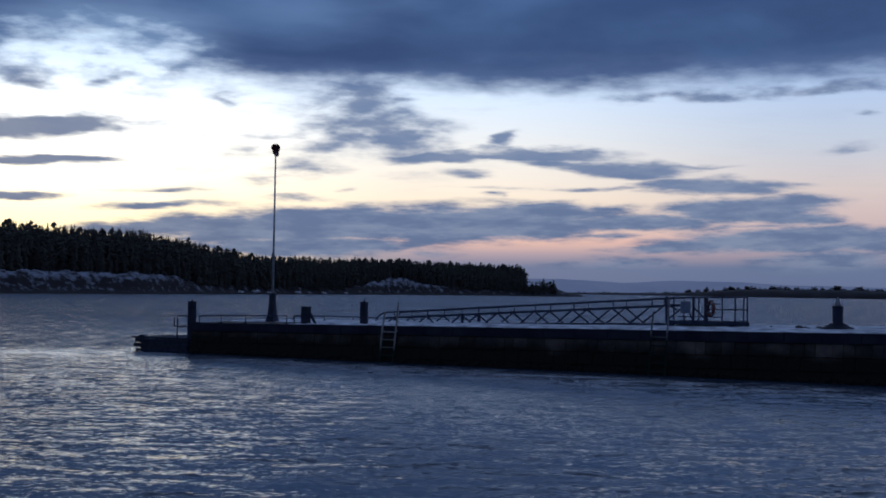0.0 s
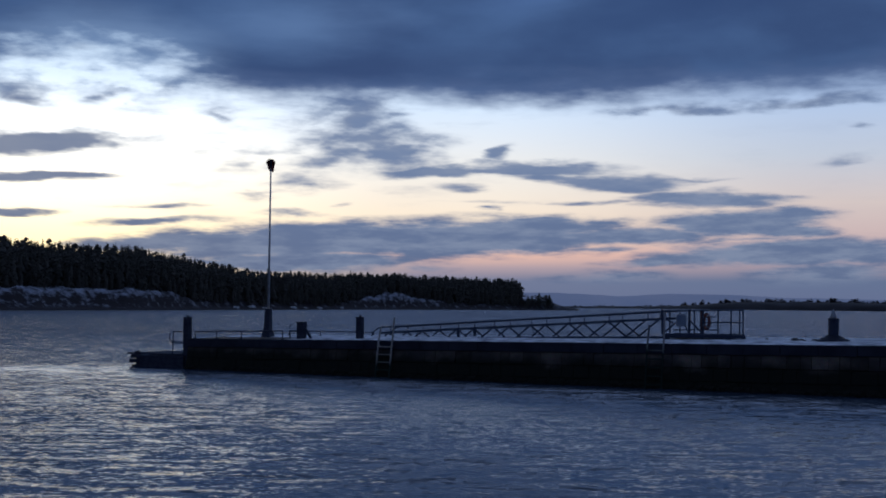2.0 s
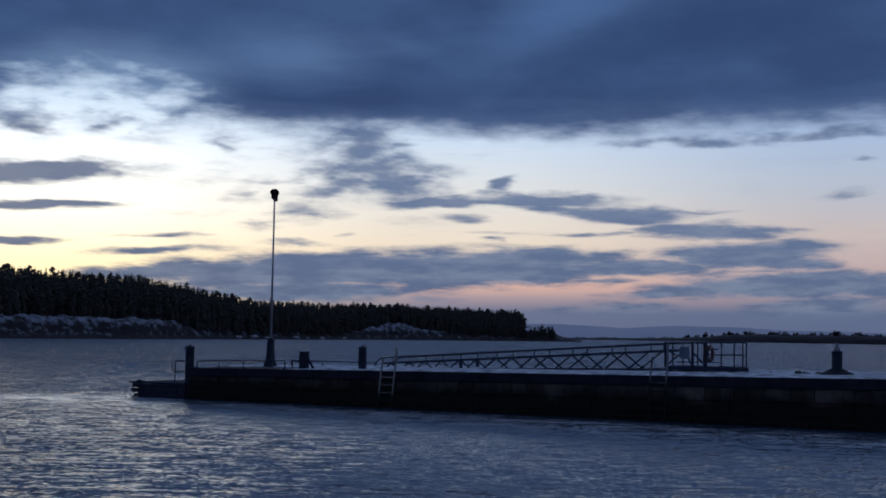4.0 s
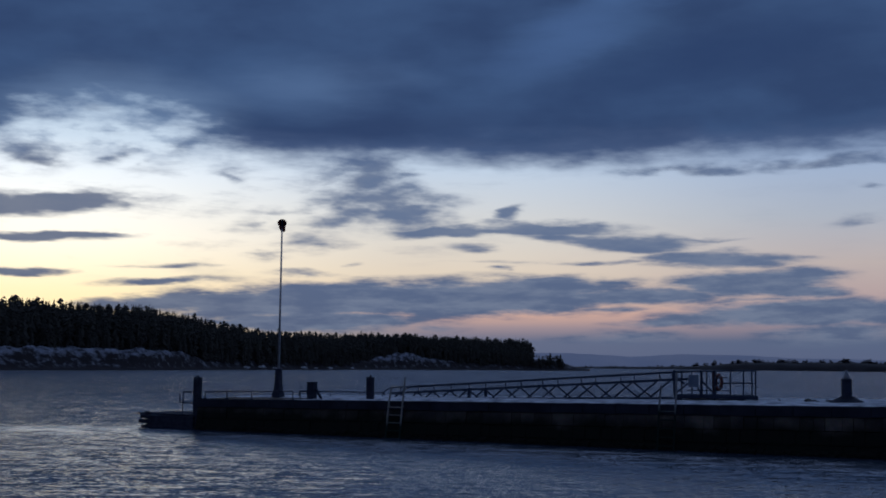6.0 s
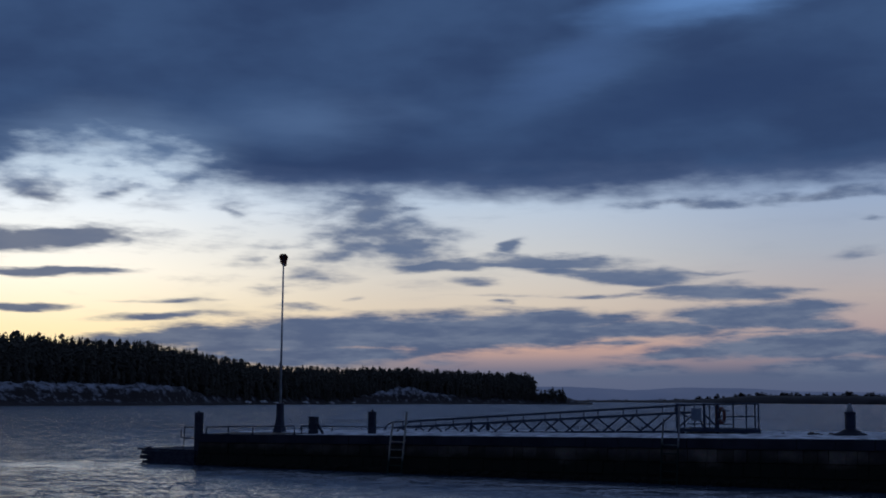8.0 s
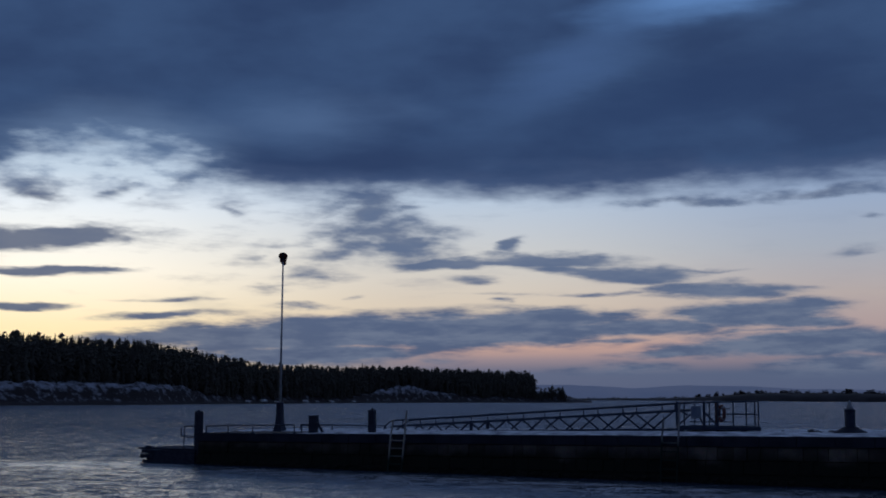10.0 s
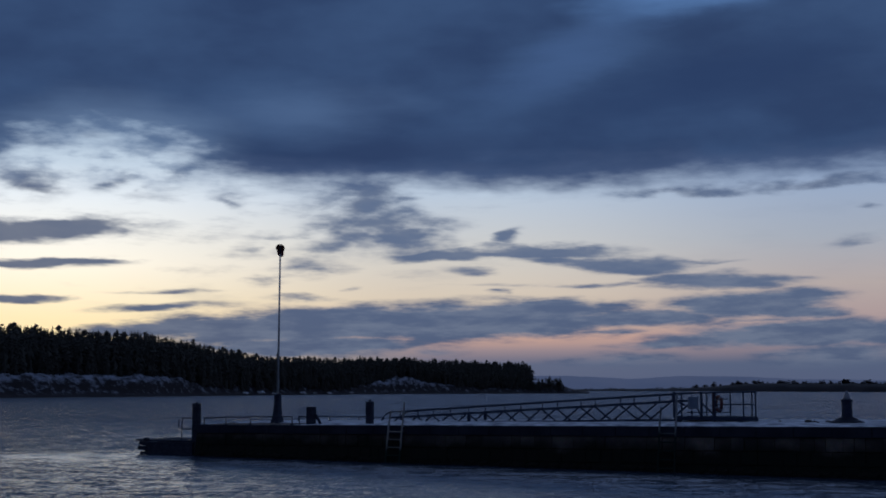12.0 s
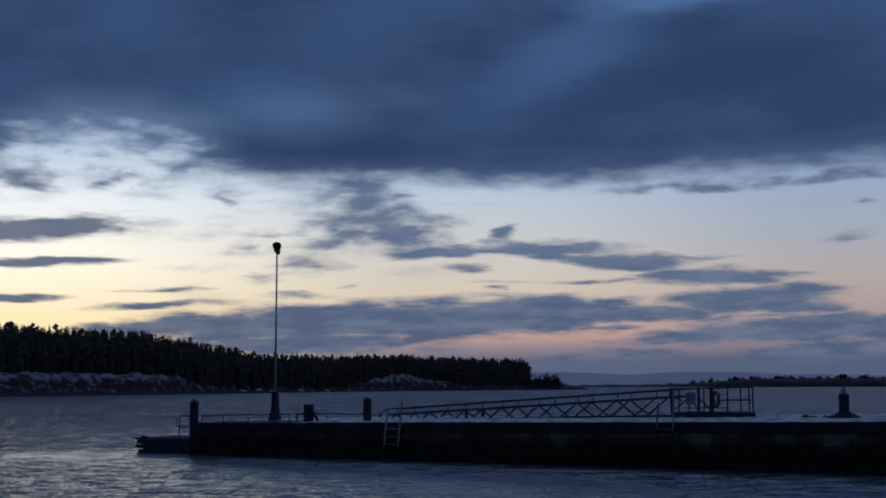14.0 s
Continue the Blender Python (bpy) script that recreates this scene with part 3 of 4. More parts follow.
azs = np.concatenate([np.arange(-75, -24, 1.5), np.arange(-24, 6.3, 0.075)])
dds = [-6, -1, 0, 1, 2, 3, 4.5, 6, 7.5, 9, 11, 13, 15, 17, 20, 24, 30, 38, 48, 60, 75, 95, 130, 200]
verts, faces = [], []
for az in azs:
    for d in dds:
        verts.append(polar(az, shore_r(az) + d, land_z(az, d) if d >= 0 else -0.3))
nd = len(dds)
for i in range(len(azs) - 1):
    for j in range(nd - 1):
        k = i * nd + j
        faces.append((k, k + nd, k + nd + 1, k + 1))
tagged(arrays_ob("ground", verts, faces, BANK, True), "wooded headland with snow-patched earth bank above the tide line", "headland", kind="structure")


# ---- forest ----
def conifer_mesh(rng, slim, blunt):
    """One ragged spruce or pine, 1 m tall: verts and triangles."""
    v, f = [], []

    def frond(z0, ang, length, drop, w):
        c, s = math.cos(ang), math.sin(ang)
        k = len(v)
        v.extend([(0.012 * c, 0.012 * s, z0 + 0.03), (length * 0.55 * c - w * s, length * 0.55 * s + w * c, z0 - drop * 0.4),
                  (length * c, length * s, z0 - drop), (length * 0.55 * c + w * s, length * 0.55 * s - w * c, z0 - drop * 0.4), (length * 0.5 * c, length * 0.5 * s, z0 - drop * 0.55 - 0.02)])
        f.extend([(k, k + 1, k + 2), (k, k + 2, k + 3), (k + 1, k + 4, k + 2), (k + 4, k + 3, k + 2)])

    tiers = 14
    for i in range(tiers):
        t = i / (tiers - 1)
        z = 0.18 + 0.79 * t
        reach = (slim * (1 - t ** blunt) ** 0.75 + 0.02) * rng.uniform(0.8, 1.12)
        n = max(4, int(8 * (1 - t) + 3))
        for k in range(n):
            frond(z + rng.uniform(-0.02, 0.02), k * math.tau / n + rng.uniform(-0.4, 0.4) + i, reach * rng.uniform(0.65, 1.1), reach * rng.uniform(0.35, 0.85), reach * 0.26)
    k = len(v)
    for z, r in ((0.0, 0.016), (0.55, 0.011), (0.955, 0.002)):
        for q in range(4):
            v.append((r * math.cos(q * math.pi / 2), r * math.sin(q * math.pi / 2), z))
    for ring in range(2):
        for q in range(4):
            a, b = k + ring * 4 + q, k + ring * 4 + (q + 1) % 4
            f.append((a, b, b + 4))
            f.append((a, b + 4, a + 4))
    return np.array(v), np.array(f)


def pine_mesh(rng):
    """A Scots pine, 1 m tall: bare lower trunk and an uneven crown of tufts."""
    v, f = [], []
    k = 0
    for z, r in ((0.0, 0.018), (0.5, 0.013), (0.95, 0.004)):
        for q in range(4):
            v.append((r * math.cos(q * math.pi / 2), r * math.sin(q * math.pi / 2), z))
    for ring in range(2):
        for q in range(4):
            a, b = ring * 4 + q, ring * 4 + (q + 1) % 4
            f.append((a, b, b + 4))
            f.append((a, b + 4, a + 4))
    for i in range(34):
        t = rng.uniform(0, 1)
        z = 0.30 + 0.68 * t
        reach = 0.17 * math.sin(math.pi * min(1, 0.25 + 0.72 * t)) * rng.uniform(0.3, 1.1)
        ang = rng.uniform(0, math.tau)
        c = np.array((reach * math.cos(ang), reach * math.sin(ang), z))
        size = rng.uniform(0.04, 0.075)
        k = len(v)
        v.extend([tuple(c + size * np.array(o) * rng.uniform(0.6, 1.4)) for o in ((1.2, 0, 0), (-1.2, 0, 0), (0, 1.2, 0), (0, -1.2, 0), (0, 0, 0.8), (0, 0, -0.5))])
        for a, b in ((0, 2), (2, 1), (1, 3), (3, 0)):
            f.append((k + a, k + b, k + 4))
            f.append((k + b, k + a, k + 5))
    return np.array(v), np.array(f)


rng = random.Random(7)
KINDS = [conifer_mesh(rng, w, k) for w, k in ((0.22, 1.5), (0.24, 1.1), (0.20, 1.8), (0.25, 1.3), (0.23, 1.6))] + [pine_mesh(rng) for _ in range(4)]


def plant_all(name, spots, mat, broad=1.0):
    """One mesh of many trees at (x, y, z, height, kind, turn)."""
    vs, fs, base = [], [], 0
    for x, y, z, h, kind, turn in spots:
        v, f = KINDS[kind]
        c, s = math.cos(turn), math.sin(turn)
        w = np.stack([(v[:, 0] * c - v[:, 1] * s) * h * broad + x, (v[:, 0] * s + v[:, 1] * c) * h * broad + y, v[:, 2] * h + z], 1)
        vs.append(w)
        fs.append(f + base)
        base += len(v)
    return arrays_ob(name, np.concatenate(vs).tolist(), np.concatenate(fs).tolist(), mat)


FOREST_START = [(-75, 26), (-19, 24), (-12, 22), (-10.8, 12), (-8, 9), (-4.6, 9), (-3.4, 18), (-1.9, 24), (-0.6, 16), (1.5, 13), (3.7, 12)]
spots = []
az = -34.0
while az < 3.62:
    d = lerp_table(FOREST_START, az)
    r0 = shore_r(az)
    step = 3.0
    while d < 98:
        a = az + rng.uniform(-0.2, 0.2)
        dd = d + rng.uniform(-2, 2)
        if a < 3.66 and (az > -24 or rng.random() < 0.4):
            x, y, _ = polar(a, shore_r(a) + dd)
            tall = rng.gauss(12.7, 0.6) * (0.62 if dd < lerp_table(FOREST_START, a) + 3 else 1.0)
            spots.append((x, y, land_z(a, dd) - 0.3, max(6.0, tall), rng.randrange(5) if rng.random() < 0.78 else 5 + rng.randrange(4), rng.uniform(0, 6.28)))
        d += step
        step = min(4.4, step * 1.05)
    az += math.degrees(2.7 / r0)
tagged(plant_all("forest", spots, CONIFER, 0.88), "dense dark conifer forest along the headland", "forest", kind="stuff")


def tree(name, az, d, height, kind, label, broad=1.7):
    """A single tree at the headland's point, with trunk and crown."""
    x, y, _ = polar(az, shore_r(az) + d)
    root = new(name)
    root.location = (x, y, land_z(az, d) - 0.2)
    v, f = KINDS[kind]
    wood, rest = (f[-16:], f[:-16]) if kind < 5 else (f[:16], f[16:])
    for pname, tris, mat in (("trunk", wood, BARK), ("crown", rest, CONIFER)):
        used = sorted({int(q) for t in tris for q in t})
        slot = {q: k for k, q in enumerate(used)}
        ob = arrays_ob(pname, (v[used] * np.array((height * broad, height * broad, height))).tolist(), [tuple(slot[int(q)] for q in t) for t in tris], mat)
        ob.parent = root
    return tagged(root, label, "tree", "trees on the point")


tree("tree", 3.98, 14, 9.0, 1, "small dark spruce on the headland's low point")
tree("tree", 4.16, 18, 7.6, 5, "small dark pine on the headland's low point")
tree("tree", 4.32, 14, 8.8, 6, "bushy dark pine on the headland's low point")
tree("tree", 4.47, 16, 10.6, 0, "taller dark spruce on the headland's low point")
tree("tree", 4.64, 14, 8.6, 7, "bushy dark pine on the headland's low point")
tree("tree", 4.78, 17, 8.4, 8, "small dark pine on the headland's low point")
tree("tree", 4.92, 14, 9.8, 3, "taller dark spruce at the tip of the point")
tree("tree", 3.72, 12, 15.5, 5, "tall thin pine standing clear of the forest edge", 1.0)

spots = []
for k in range(150):
    az, d = rng.uniform(3.6, 5.12), rng.uniform(6, 40)
    x, y, _ = polar(az, shore_r(az) + d)
    spots.append((x, y, land_z(az, d) - 0.8, rng.uniform(2.5, 5.2) * (1.0 if az < 4.9 else 0.6), 5 + rng.randrange(4), rng.uniform(0, 6)))
tagged(plant_all("scrub", spots, CONIFER), "dark scrub covering the headland's low point", "scrub", kind="stuff")

# far shore across the firth
verts, faces = [], []
fazs = np.arange(5.0, 48, 0.12)
FAR_TOP = [(5, 3.0), (7, 4.2), (10, 5.5), (11.5, 10.0), (13, 17.0), (16, 18.0), (19, 17.5), (26, 18), (48, 12)]
for az in fazs:
    top = lerp_table(FAR_TOP, az) * (1 + 0.12 * noise.noise((az * 1.7, 0, 3)))
    for d, z in ((0, -0.3), (12, 0.45 * top), (60, 0.8 * top), (160, top), (400, top * 0.8)):
        verts.append(polar(az, 2700 + d, z))
for i in range(len(fazs) - 1):
    for j in range(4):
        k = i * 5 + j
        faces.append((k, k + 5, k + 6, k + 1))
tagged(arrays_ob("far_shore", verts, faces, FAR_LAND, True), "low dark far shore across the water", "shore", kind="structure")
spots = []
for k in range(1100):
    az = rng.uniform(6.0, 30)
    clump = 0.5 + 0.5 * noise.noise((az * 2.2, 7.0, 1.0)) + 0.25 * noise.noise((az * 9.0, 3.0, 1.0))
    if rng.random() < clump:
        x, y, _ = polar(az, 2700 + 150)
        h = min(9, lerp_table(FAR_TOP, az)) * rng.uniform(0.4, 1.1) * (0.2 + 1.6 * clump)
        spots.append((x, y, lerp_table(FAR_TOP, az) * 0.88 - 2.0, h, 5 + rng.randrange(4), rng.uniform(0, 6)))
tagged(plant_all("far_woods", spots, FAR_LAND, 2.4), "scattered dark trees on the far shore", "woods", kind="stuff")

# hills in the haze, which is put into them as emission
HILL = [(-10, 30), (3, 50), (5.2, 53), (6.9, 45), (8.1, 41), (10.3, 53), (12.7, 50), (15.1, 42), (18.8, 38), (30, 34), (60, 28)]
verts, faces = [], []
hazs = np.arange(-10, 60, 0.25)
for az in hazs:
    top = lerp_table(HILL, az) + 2.5 * noise.noise((az * 0.5, 1, 1)) + 1.0 * noise.noise((az * 2.0, 1, 5))
    for d, z in ((0, -1.0), (120, 0.6 * top), (260, top)):
        verts.append(polar(az, 4450 + d, z))
for i in range(len(hazs) - 1):
    for j in range(2):
        k = i * 3 + j
        faces.append((k, k + 3, k + 4, k + 1))
tagged(arrays_ob("backdrop", verts, faces, HAZE_GLOW, True), "low hazy blue hills on the horizon", "hills", kind="structure")


def boulder(az, d, size, seed):
    """A snow-covered boulder on the shore below the forest."""
    bm = bmesh.new()
    bmesh.ops.create_icosphere(bm, subdivisions=3, radius=size)
    for vert in bm.verts:
        n = 1 + 0.35 * noise.noise(vert.co * (1.3 / size) + Vector((seed, 3, 0)))
        vert.co = Vector((vert.co.x * 1.5 * n, vert.co.y * n, max(-0.3 * size, vert.co.z * 0.55 * n)))
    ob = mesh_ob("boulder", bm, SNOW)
    ob.location = polar(az, shore_r(az) + d, land_z(az, d) + 0.05)
    return tagged(ob, "snow-covered boulder on the shore below the forest", "boulder", "boulders on the far shore")


for k, (a, d, size) in enumerate(((-8.95, 5, 1.4), (-8.3, 6, 1.7), (-7.7, 4, 1.0), (-6.45, 5, 1.6), (-5.9, 4, 0.8), (-5.3, 4, 1.3), (-4.3, 5, 0.9))):
    boulder(a, d, size, k * 2.7)


# ---- the stone pier: s along its face, v back from it, z up ----
EAST = Vector((1, -0.53, 0)).normalized()
BACK = Vector((0.53, 1, 0)).normalized()
PIER = Matrix(((EAST.x, BACK.x, 0, 0), (EAST.y, BACK.y, 0, 59.0), (0, 0, 1, 0), (0, 0, 0, 1)))
S0, S1, WIDTH = -14.45, 60.0, 12.0
SLOPE = 0.01317


def deck(s):
    return 1.733 + SLOPE * min(s, 26.0)


BATTER = 0.16  # the face leans back by this much for each metre up


def camber(v):
    return 0.10 * math.sin(math.pi * min(1, max(0, v / WIDTH)))


def thing(name, s, v, z, label, category, group="", kind=""):
    """An empty at a thing's base in the pier's own axes."""
    root = new(name)
    root.matrix_basis = PIER @ Matrix.Translation((s, v, z))
    return tagged(root, label, category, group, kind)


pier = new("pier")
pier.matrix_basis = PIER
tagged(pier, "long low concrete and stone harbour pier with weed-black foot", "pier", kind="structure")
bm = bmesh.new()
stations = np.linspace(S0, S1, 76)
rows = []
for q in stations:
    zt = deck(q)
    ring = [(q, 0.10 - BATTER * (zt + 1.58), -2.0), (q, 0.10, zt - 0.42)]
    ring += [(q, vv, zt - 0.02 + camber(vv)) for vv in (0.06, 1.5, 3, 5, 7, 9, 11, WIDTH)]
    ring += [(q, WIDTH, -2.0)]
    rows.append([bm.verts.new(c) for c in ring])
for a, b in zip(rows, rows[1:]):
    for k in range(len(a) - 1):
        bm.faces.new((a[k], b[k], b[k + 1], a[k + 1]))
bm.faces.new(rows[0])
bm.faces.new(rows[-1][::-1])
bmesh.ops.recalc_face_normals(bm, faces=bm.faces)
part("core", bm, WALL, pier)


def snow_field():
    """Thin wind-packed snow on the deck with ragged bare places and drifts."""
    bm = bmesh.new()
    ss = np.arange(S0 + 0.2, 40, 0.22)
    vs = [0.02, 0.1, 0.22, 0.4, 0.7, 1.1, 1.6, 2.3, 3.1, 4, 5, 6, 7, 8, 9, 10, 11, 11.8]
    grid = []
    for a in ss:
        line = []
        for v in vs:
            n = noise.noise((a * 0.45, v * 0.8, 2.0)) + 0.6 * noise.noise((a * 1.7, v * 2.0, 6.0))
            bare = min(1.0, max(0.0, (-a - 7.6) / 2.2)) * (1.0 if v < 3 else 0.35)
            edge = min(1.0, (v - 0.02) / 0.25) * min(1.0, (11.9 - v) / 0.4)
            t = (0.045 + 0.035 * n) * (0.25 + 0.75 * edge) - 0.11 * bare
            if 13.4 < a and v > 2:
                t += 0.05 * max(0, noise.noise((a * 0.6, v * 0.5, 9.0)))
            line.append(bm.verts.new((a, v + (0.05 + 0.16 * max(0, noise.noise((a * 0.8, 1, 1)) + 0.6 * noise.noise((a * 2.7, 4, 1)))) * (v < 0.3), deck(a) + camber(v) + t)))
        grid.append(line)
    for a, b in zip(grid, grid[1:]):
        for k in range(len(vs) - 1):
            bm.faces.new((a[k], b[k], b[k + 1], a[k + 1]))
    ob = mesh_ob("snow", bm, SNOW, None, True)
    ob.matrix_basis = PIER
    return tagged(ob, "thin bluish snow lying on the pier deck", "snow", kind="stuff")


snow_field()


def block_mesh(name, length, depth, height, mat, seed):
    """A roughly dressed block with worn edges, base at its middle."""
    r = random.Random(seed)
    bm = bmesh.new()
    add_box(bm, (-length / 2, 0, 0), (length / 2, depth, height), 0.025)
    for v in bm.verts:
        v.co += Vector((r.uniform(-0.008, 0.008), r.uniform(-0.012, 0.012), r.uniform(-0.008, 0.008)))
    me = bpy.data.meshes.new(name)
    bm.to_mesh(me)
    bm.free()
    me.materials.append(mat)
    return me


def square_post(root, half, height, knob, mat=TIMBER):
    bm = add_box(bmesh.new(), (-half, -half, 0), (half, half, height), 0.03)
    shaft = part("post", bm, mat, root)
    bm = add_box(bmesh.new(), (-half - 0.02, -half - 0.02, height), (half + 0.02, half + 0.02, height + 0.05), 0.015)
    cap = part("cap", bm, DARK_STEEL, shaft)
    if knob:
        bm = lathe([(0.05, height + 0.05), (0.06, height + 0.10), (0.045, height + 0.15), (0.01, height + 0.17)], 10)
        part("bolt_head", bm, DARK_STEEL, shaft)


pile = thing("fender_pile", -14.66, 0.25, -1.5, "dark square timber fender pile at the pier's end", "pile")
square_post(pile, 0.165, 4.08, True)
post = thing("mooring_post", -4.67, 0.8, deck(-4.67), "tall dark square mooring post in the snow", "mooring post", "mooring posts on the pier")
square_post(post, 0.15, 1.06, True)
post = thing("mooring_post", -8.02, 0.8, deck(-8.02), "short thick dark mooring post with a slanting brace", "mooring post", "mooring posts on the pier")
square_post(post, 0.185, 0.82, False)
part("brace", add_flat_bar(bmesh.new(), (0.24, 0, 0.52), (0.58, 0, 0.02), 0.10, 0.10), TIMBER, post)


def bollard(s, v):
    root = thing("bollard", s, v, deck(s) + camber(v) + 0.02, "dark iron bollard on a sloping concrete plinth with a pale cap", "bollard")
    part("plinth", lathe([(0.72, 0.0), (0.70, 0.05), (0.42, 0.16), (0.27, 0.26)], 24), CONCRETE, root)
    part("body", lathe([(0.225, 0.24), (0.215, 0.30), (0.215, 0.88), (0.235, 0.91), (0.235, 0.96), (0.2, 0.985)], 24), DARK_STEEL, root, smooth=False)
    part("cap", lathe([(0.15, 0.985), (0.13, 1.05), (0.09, 1.16), (0.05, 1.28), (0.02, 1.34)], 16), PALE, root, "pale frosted cone cap", True)
    return root


bollard(17.06, 3.0)


def mast():
    root = thing("windsock_mast", -11.6, 3.0, deck(-11.6) + camber(3.0) - 0.02, "tall thin steel mast with a small drooping windsock", "mast")
    bm = bmesh.new()
    rings = []
    for half, z in ((0.27, 0.0), (0.24, 0.10), (0.18, 0.36), (0.145, 0.8), (0.13, 1.42)):
        rings.append([bm.verts.new((half * a, half * b, z)) for a, b in ((-1, -1), (1, -1), (1, 1), (-1, 1))])
    for lo, hi in zip(rings, rings[1:]):
        for k in range(4):
            bm.faces.new((lo[k], lo[(k + 1) % 4], hi[(k + 1) % 4], hi[k]))
    bm.faces.new(rings[-1])
    bm.faces.new(rings[0][::-1])
    part("pedestal", bm, DARK_STEEL, root, "flared dark painted pedestal")
    flange = part("flange", add_box(bmesh.new(), (-0.14, -0.14, 1.42), (0.14, 0.14, 1.47), 0.01), DARK_STEEL, root)
    for a in (-0.1, 0.1):
        for b in (-0.1, 0.1):
            part("bolt", bar((a, b, 1.46), (a, b, 1.53), 0.018, 6), GALVANISED, flange)
    bm = add_bar(bmesh.new(), (0, 0, 1.46), (0.0, 0, 9.18), 0.062, 12, 0.04)
    part("pole", bm, GALVANISED, root, "pale galvanised pole", True)
    head = part("swivel", bar((0, 0, 8.8), (0, 0, 9.2), 0.055, 10), DARK_STEEL, root)
    hoop = bmesh.new()
    way = Vector((-0.58, 0.70, -0.42)).normalized()
    side = way.cross(Vector((0, 0, 1))).normalized()
    lift = side.cross(way).normalized()
    c0 = Vector((0.08, -0.12, 9.07))
    pts = [c0 + 0.225 * (math.cos(k * math.tau / 18) * side + math.sin(k * math.tau / 18) * lift) for k in range(18)]
    for k in range(18):
        add_bar(hoop, pts[k], pts[(k + 1) % 18], 0.014, 6)
    bm = bmesh.new()
    rings = []
    for i in range(9):
        t = i / 8
        c = c0 + way * (0.62 * t) + Vector((0.05 * t * t, 0.1 * t * t, -0.05 * t * t))
        r = 0.22 * (1 - 0.38 * t)
        rings.append([bm.verts.new(c + r * (1 + 0.10 * math.sin(3 * a + 5 * t) + 0.05 * math.sin(7 * a)) * (math.cos(a) * side + math.sin(a) * lift * (1 - 0.2 * t))) for a in [k * math.tau / 20 for k in range(20)]])
    for lo, hi in zip(rings, rings[1:]):
        for k in range(20):
            bm.faces.new((lo[k], lo[(k + 1) % 20], hi[(k + 1) % 20], hi[k]))
    sock = part("windsock", bm, RUST_RED, root, "faded red cloth windsock", True)
    part("hoop", hoop, DARK_STEEL, sock)
    return root


mast()


def low_rail(s_list, v, heights, label):
    root = thing("low_rail", s_list[0], v, deck(s_list[0]) + camber(v), label, "railing", "low pipe rails on the pier")
    s0, z0 = s_list[0], deck(s_list[0])
    tops = [(q - s0, 0, deck(q) - z0 + h) for q, h in zip(s_list, heights)]
    for a, b in zip(tops, tops[1:]):
        part("rail", bar(a, b, 0.028), DARK_STEEL, root)
    for q, top in zip(s_list, tops):
        upright = part("post", bar((q - s0, 0, deck(q) - z0 - 0.05), top, 0.03), DARK_STEEL, root)
        part("foot", add_box(bmesh.new(), (q - s0 - 0.07, -0.07, deck(q) - z0 - 0.02), (q - s0 + 0.07, 0.07, deck(q) - z0 + 0.03), 0.006), DARK_STEEL, upright)
    return root


low_rail([-14.2, -12.82, -11.3, -8.8], 0.3, [0.34, 0.36, 0.38, 0.41], "low dark pipe rail along the bare pier edge")
low_rail([-11.65, -9.67, -7.88, -6.4], 5.0, [0.26, 0.24, 0.22, 0.20], "low dark pipe rail across the snowy deck")
short = thing("rail_stub", -8.4, 0.35, deck(-8.4), "short dark pipe hoop beside the mooring post", "railing")
part("post", bar((0, 0, -0.03), (0, 0, 0.4), 0.028), DARK_STEEL, short)
part("bar", bar((0, 0, 0.4), (0.28, 0.2, 0.4), 0.024), DARK_STEEL, short)


# ---- landing stage at the pier's end ----
def landing_stage():
    root = thing("landing_stage", -16.4, 0.0, 0.0, "low dark timber landing stage with stacked beams at its end", "landing stage")
    r = random.Random(3)
    for k in range(16):
        v = 0.05 + k * 0.19
        x0 = -2.02 + r.uniform(-0.12, 0.05)
        part("plank", add_box(bmesh.new(), (x0, v, 0.66), (1.75, v + 0.175, 0.735 + r.uniform(-0.006, 0.006)), 0.008), TIMBER, root)
    for z, x0 in ((0.44, -1.78), (0.20, -1.88), (-0.08, -1.72)):
        for v in (0.0, 1.4, 2.8):
            part("beam", add_box(bmesh.new(), (x0, v, z), (1.75, v + 0.22, z + 0.2), 0.015), TIMBER, root)
    for x in (-1.5, -0.3, 0.9, 1.55):
        for v in (0.28, 1.7, 2.55):
            part("pile", bar((x, v, -2.0), (x, v, 0.65), 0.13, 12), TIMBER, root)
    part("fascia", add_box(bmesh.new(), (-1.15, -0.06, -0.3), (1.74, -0.005, 0.62), 0.01), TIMBER, root, "dark boarded front")
    part("kerb", add_box(bmesh.new(), (-1.55, 0.03, 0.735), (-1.30, 0.25, 0.83), 0.02), TIMBER, root, "short timber kerb block")
    part("kerb", add_box(bmesh.new(), (1.10, 0.9, 0.735), (1.45, 1.1, 0.86), 0.02), TIMBER, root, "short timber kerb block")
    for x, lean, top in ((0.92, 0.03, 1.88), (0.74, -0.02, 1.78)):
        part("rail_post", bar((x, 0.1, 0.73 if x > 0.8 else 1.33), (x + lean, 0.1, top), 0.03), DARK_STEEL, root)
    part("rail", bar((0.95, 0.1, 1.88), (1.72, 0.1, 1.87), 0.028), DARK_STEEL, root)
    part("rail", bar((0.76, 0.1, 1.33), (1.72, 0.1, 1.30), 0.028), DARK_STEEL, root)
    return root


landing_stage()


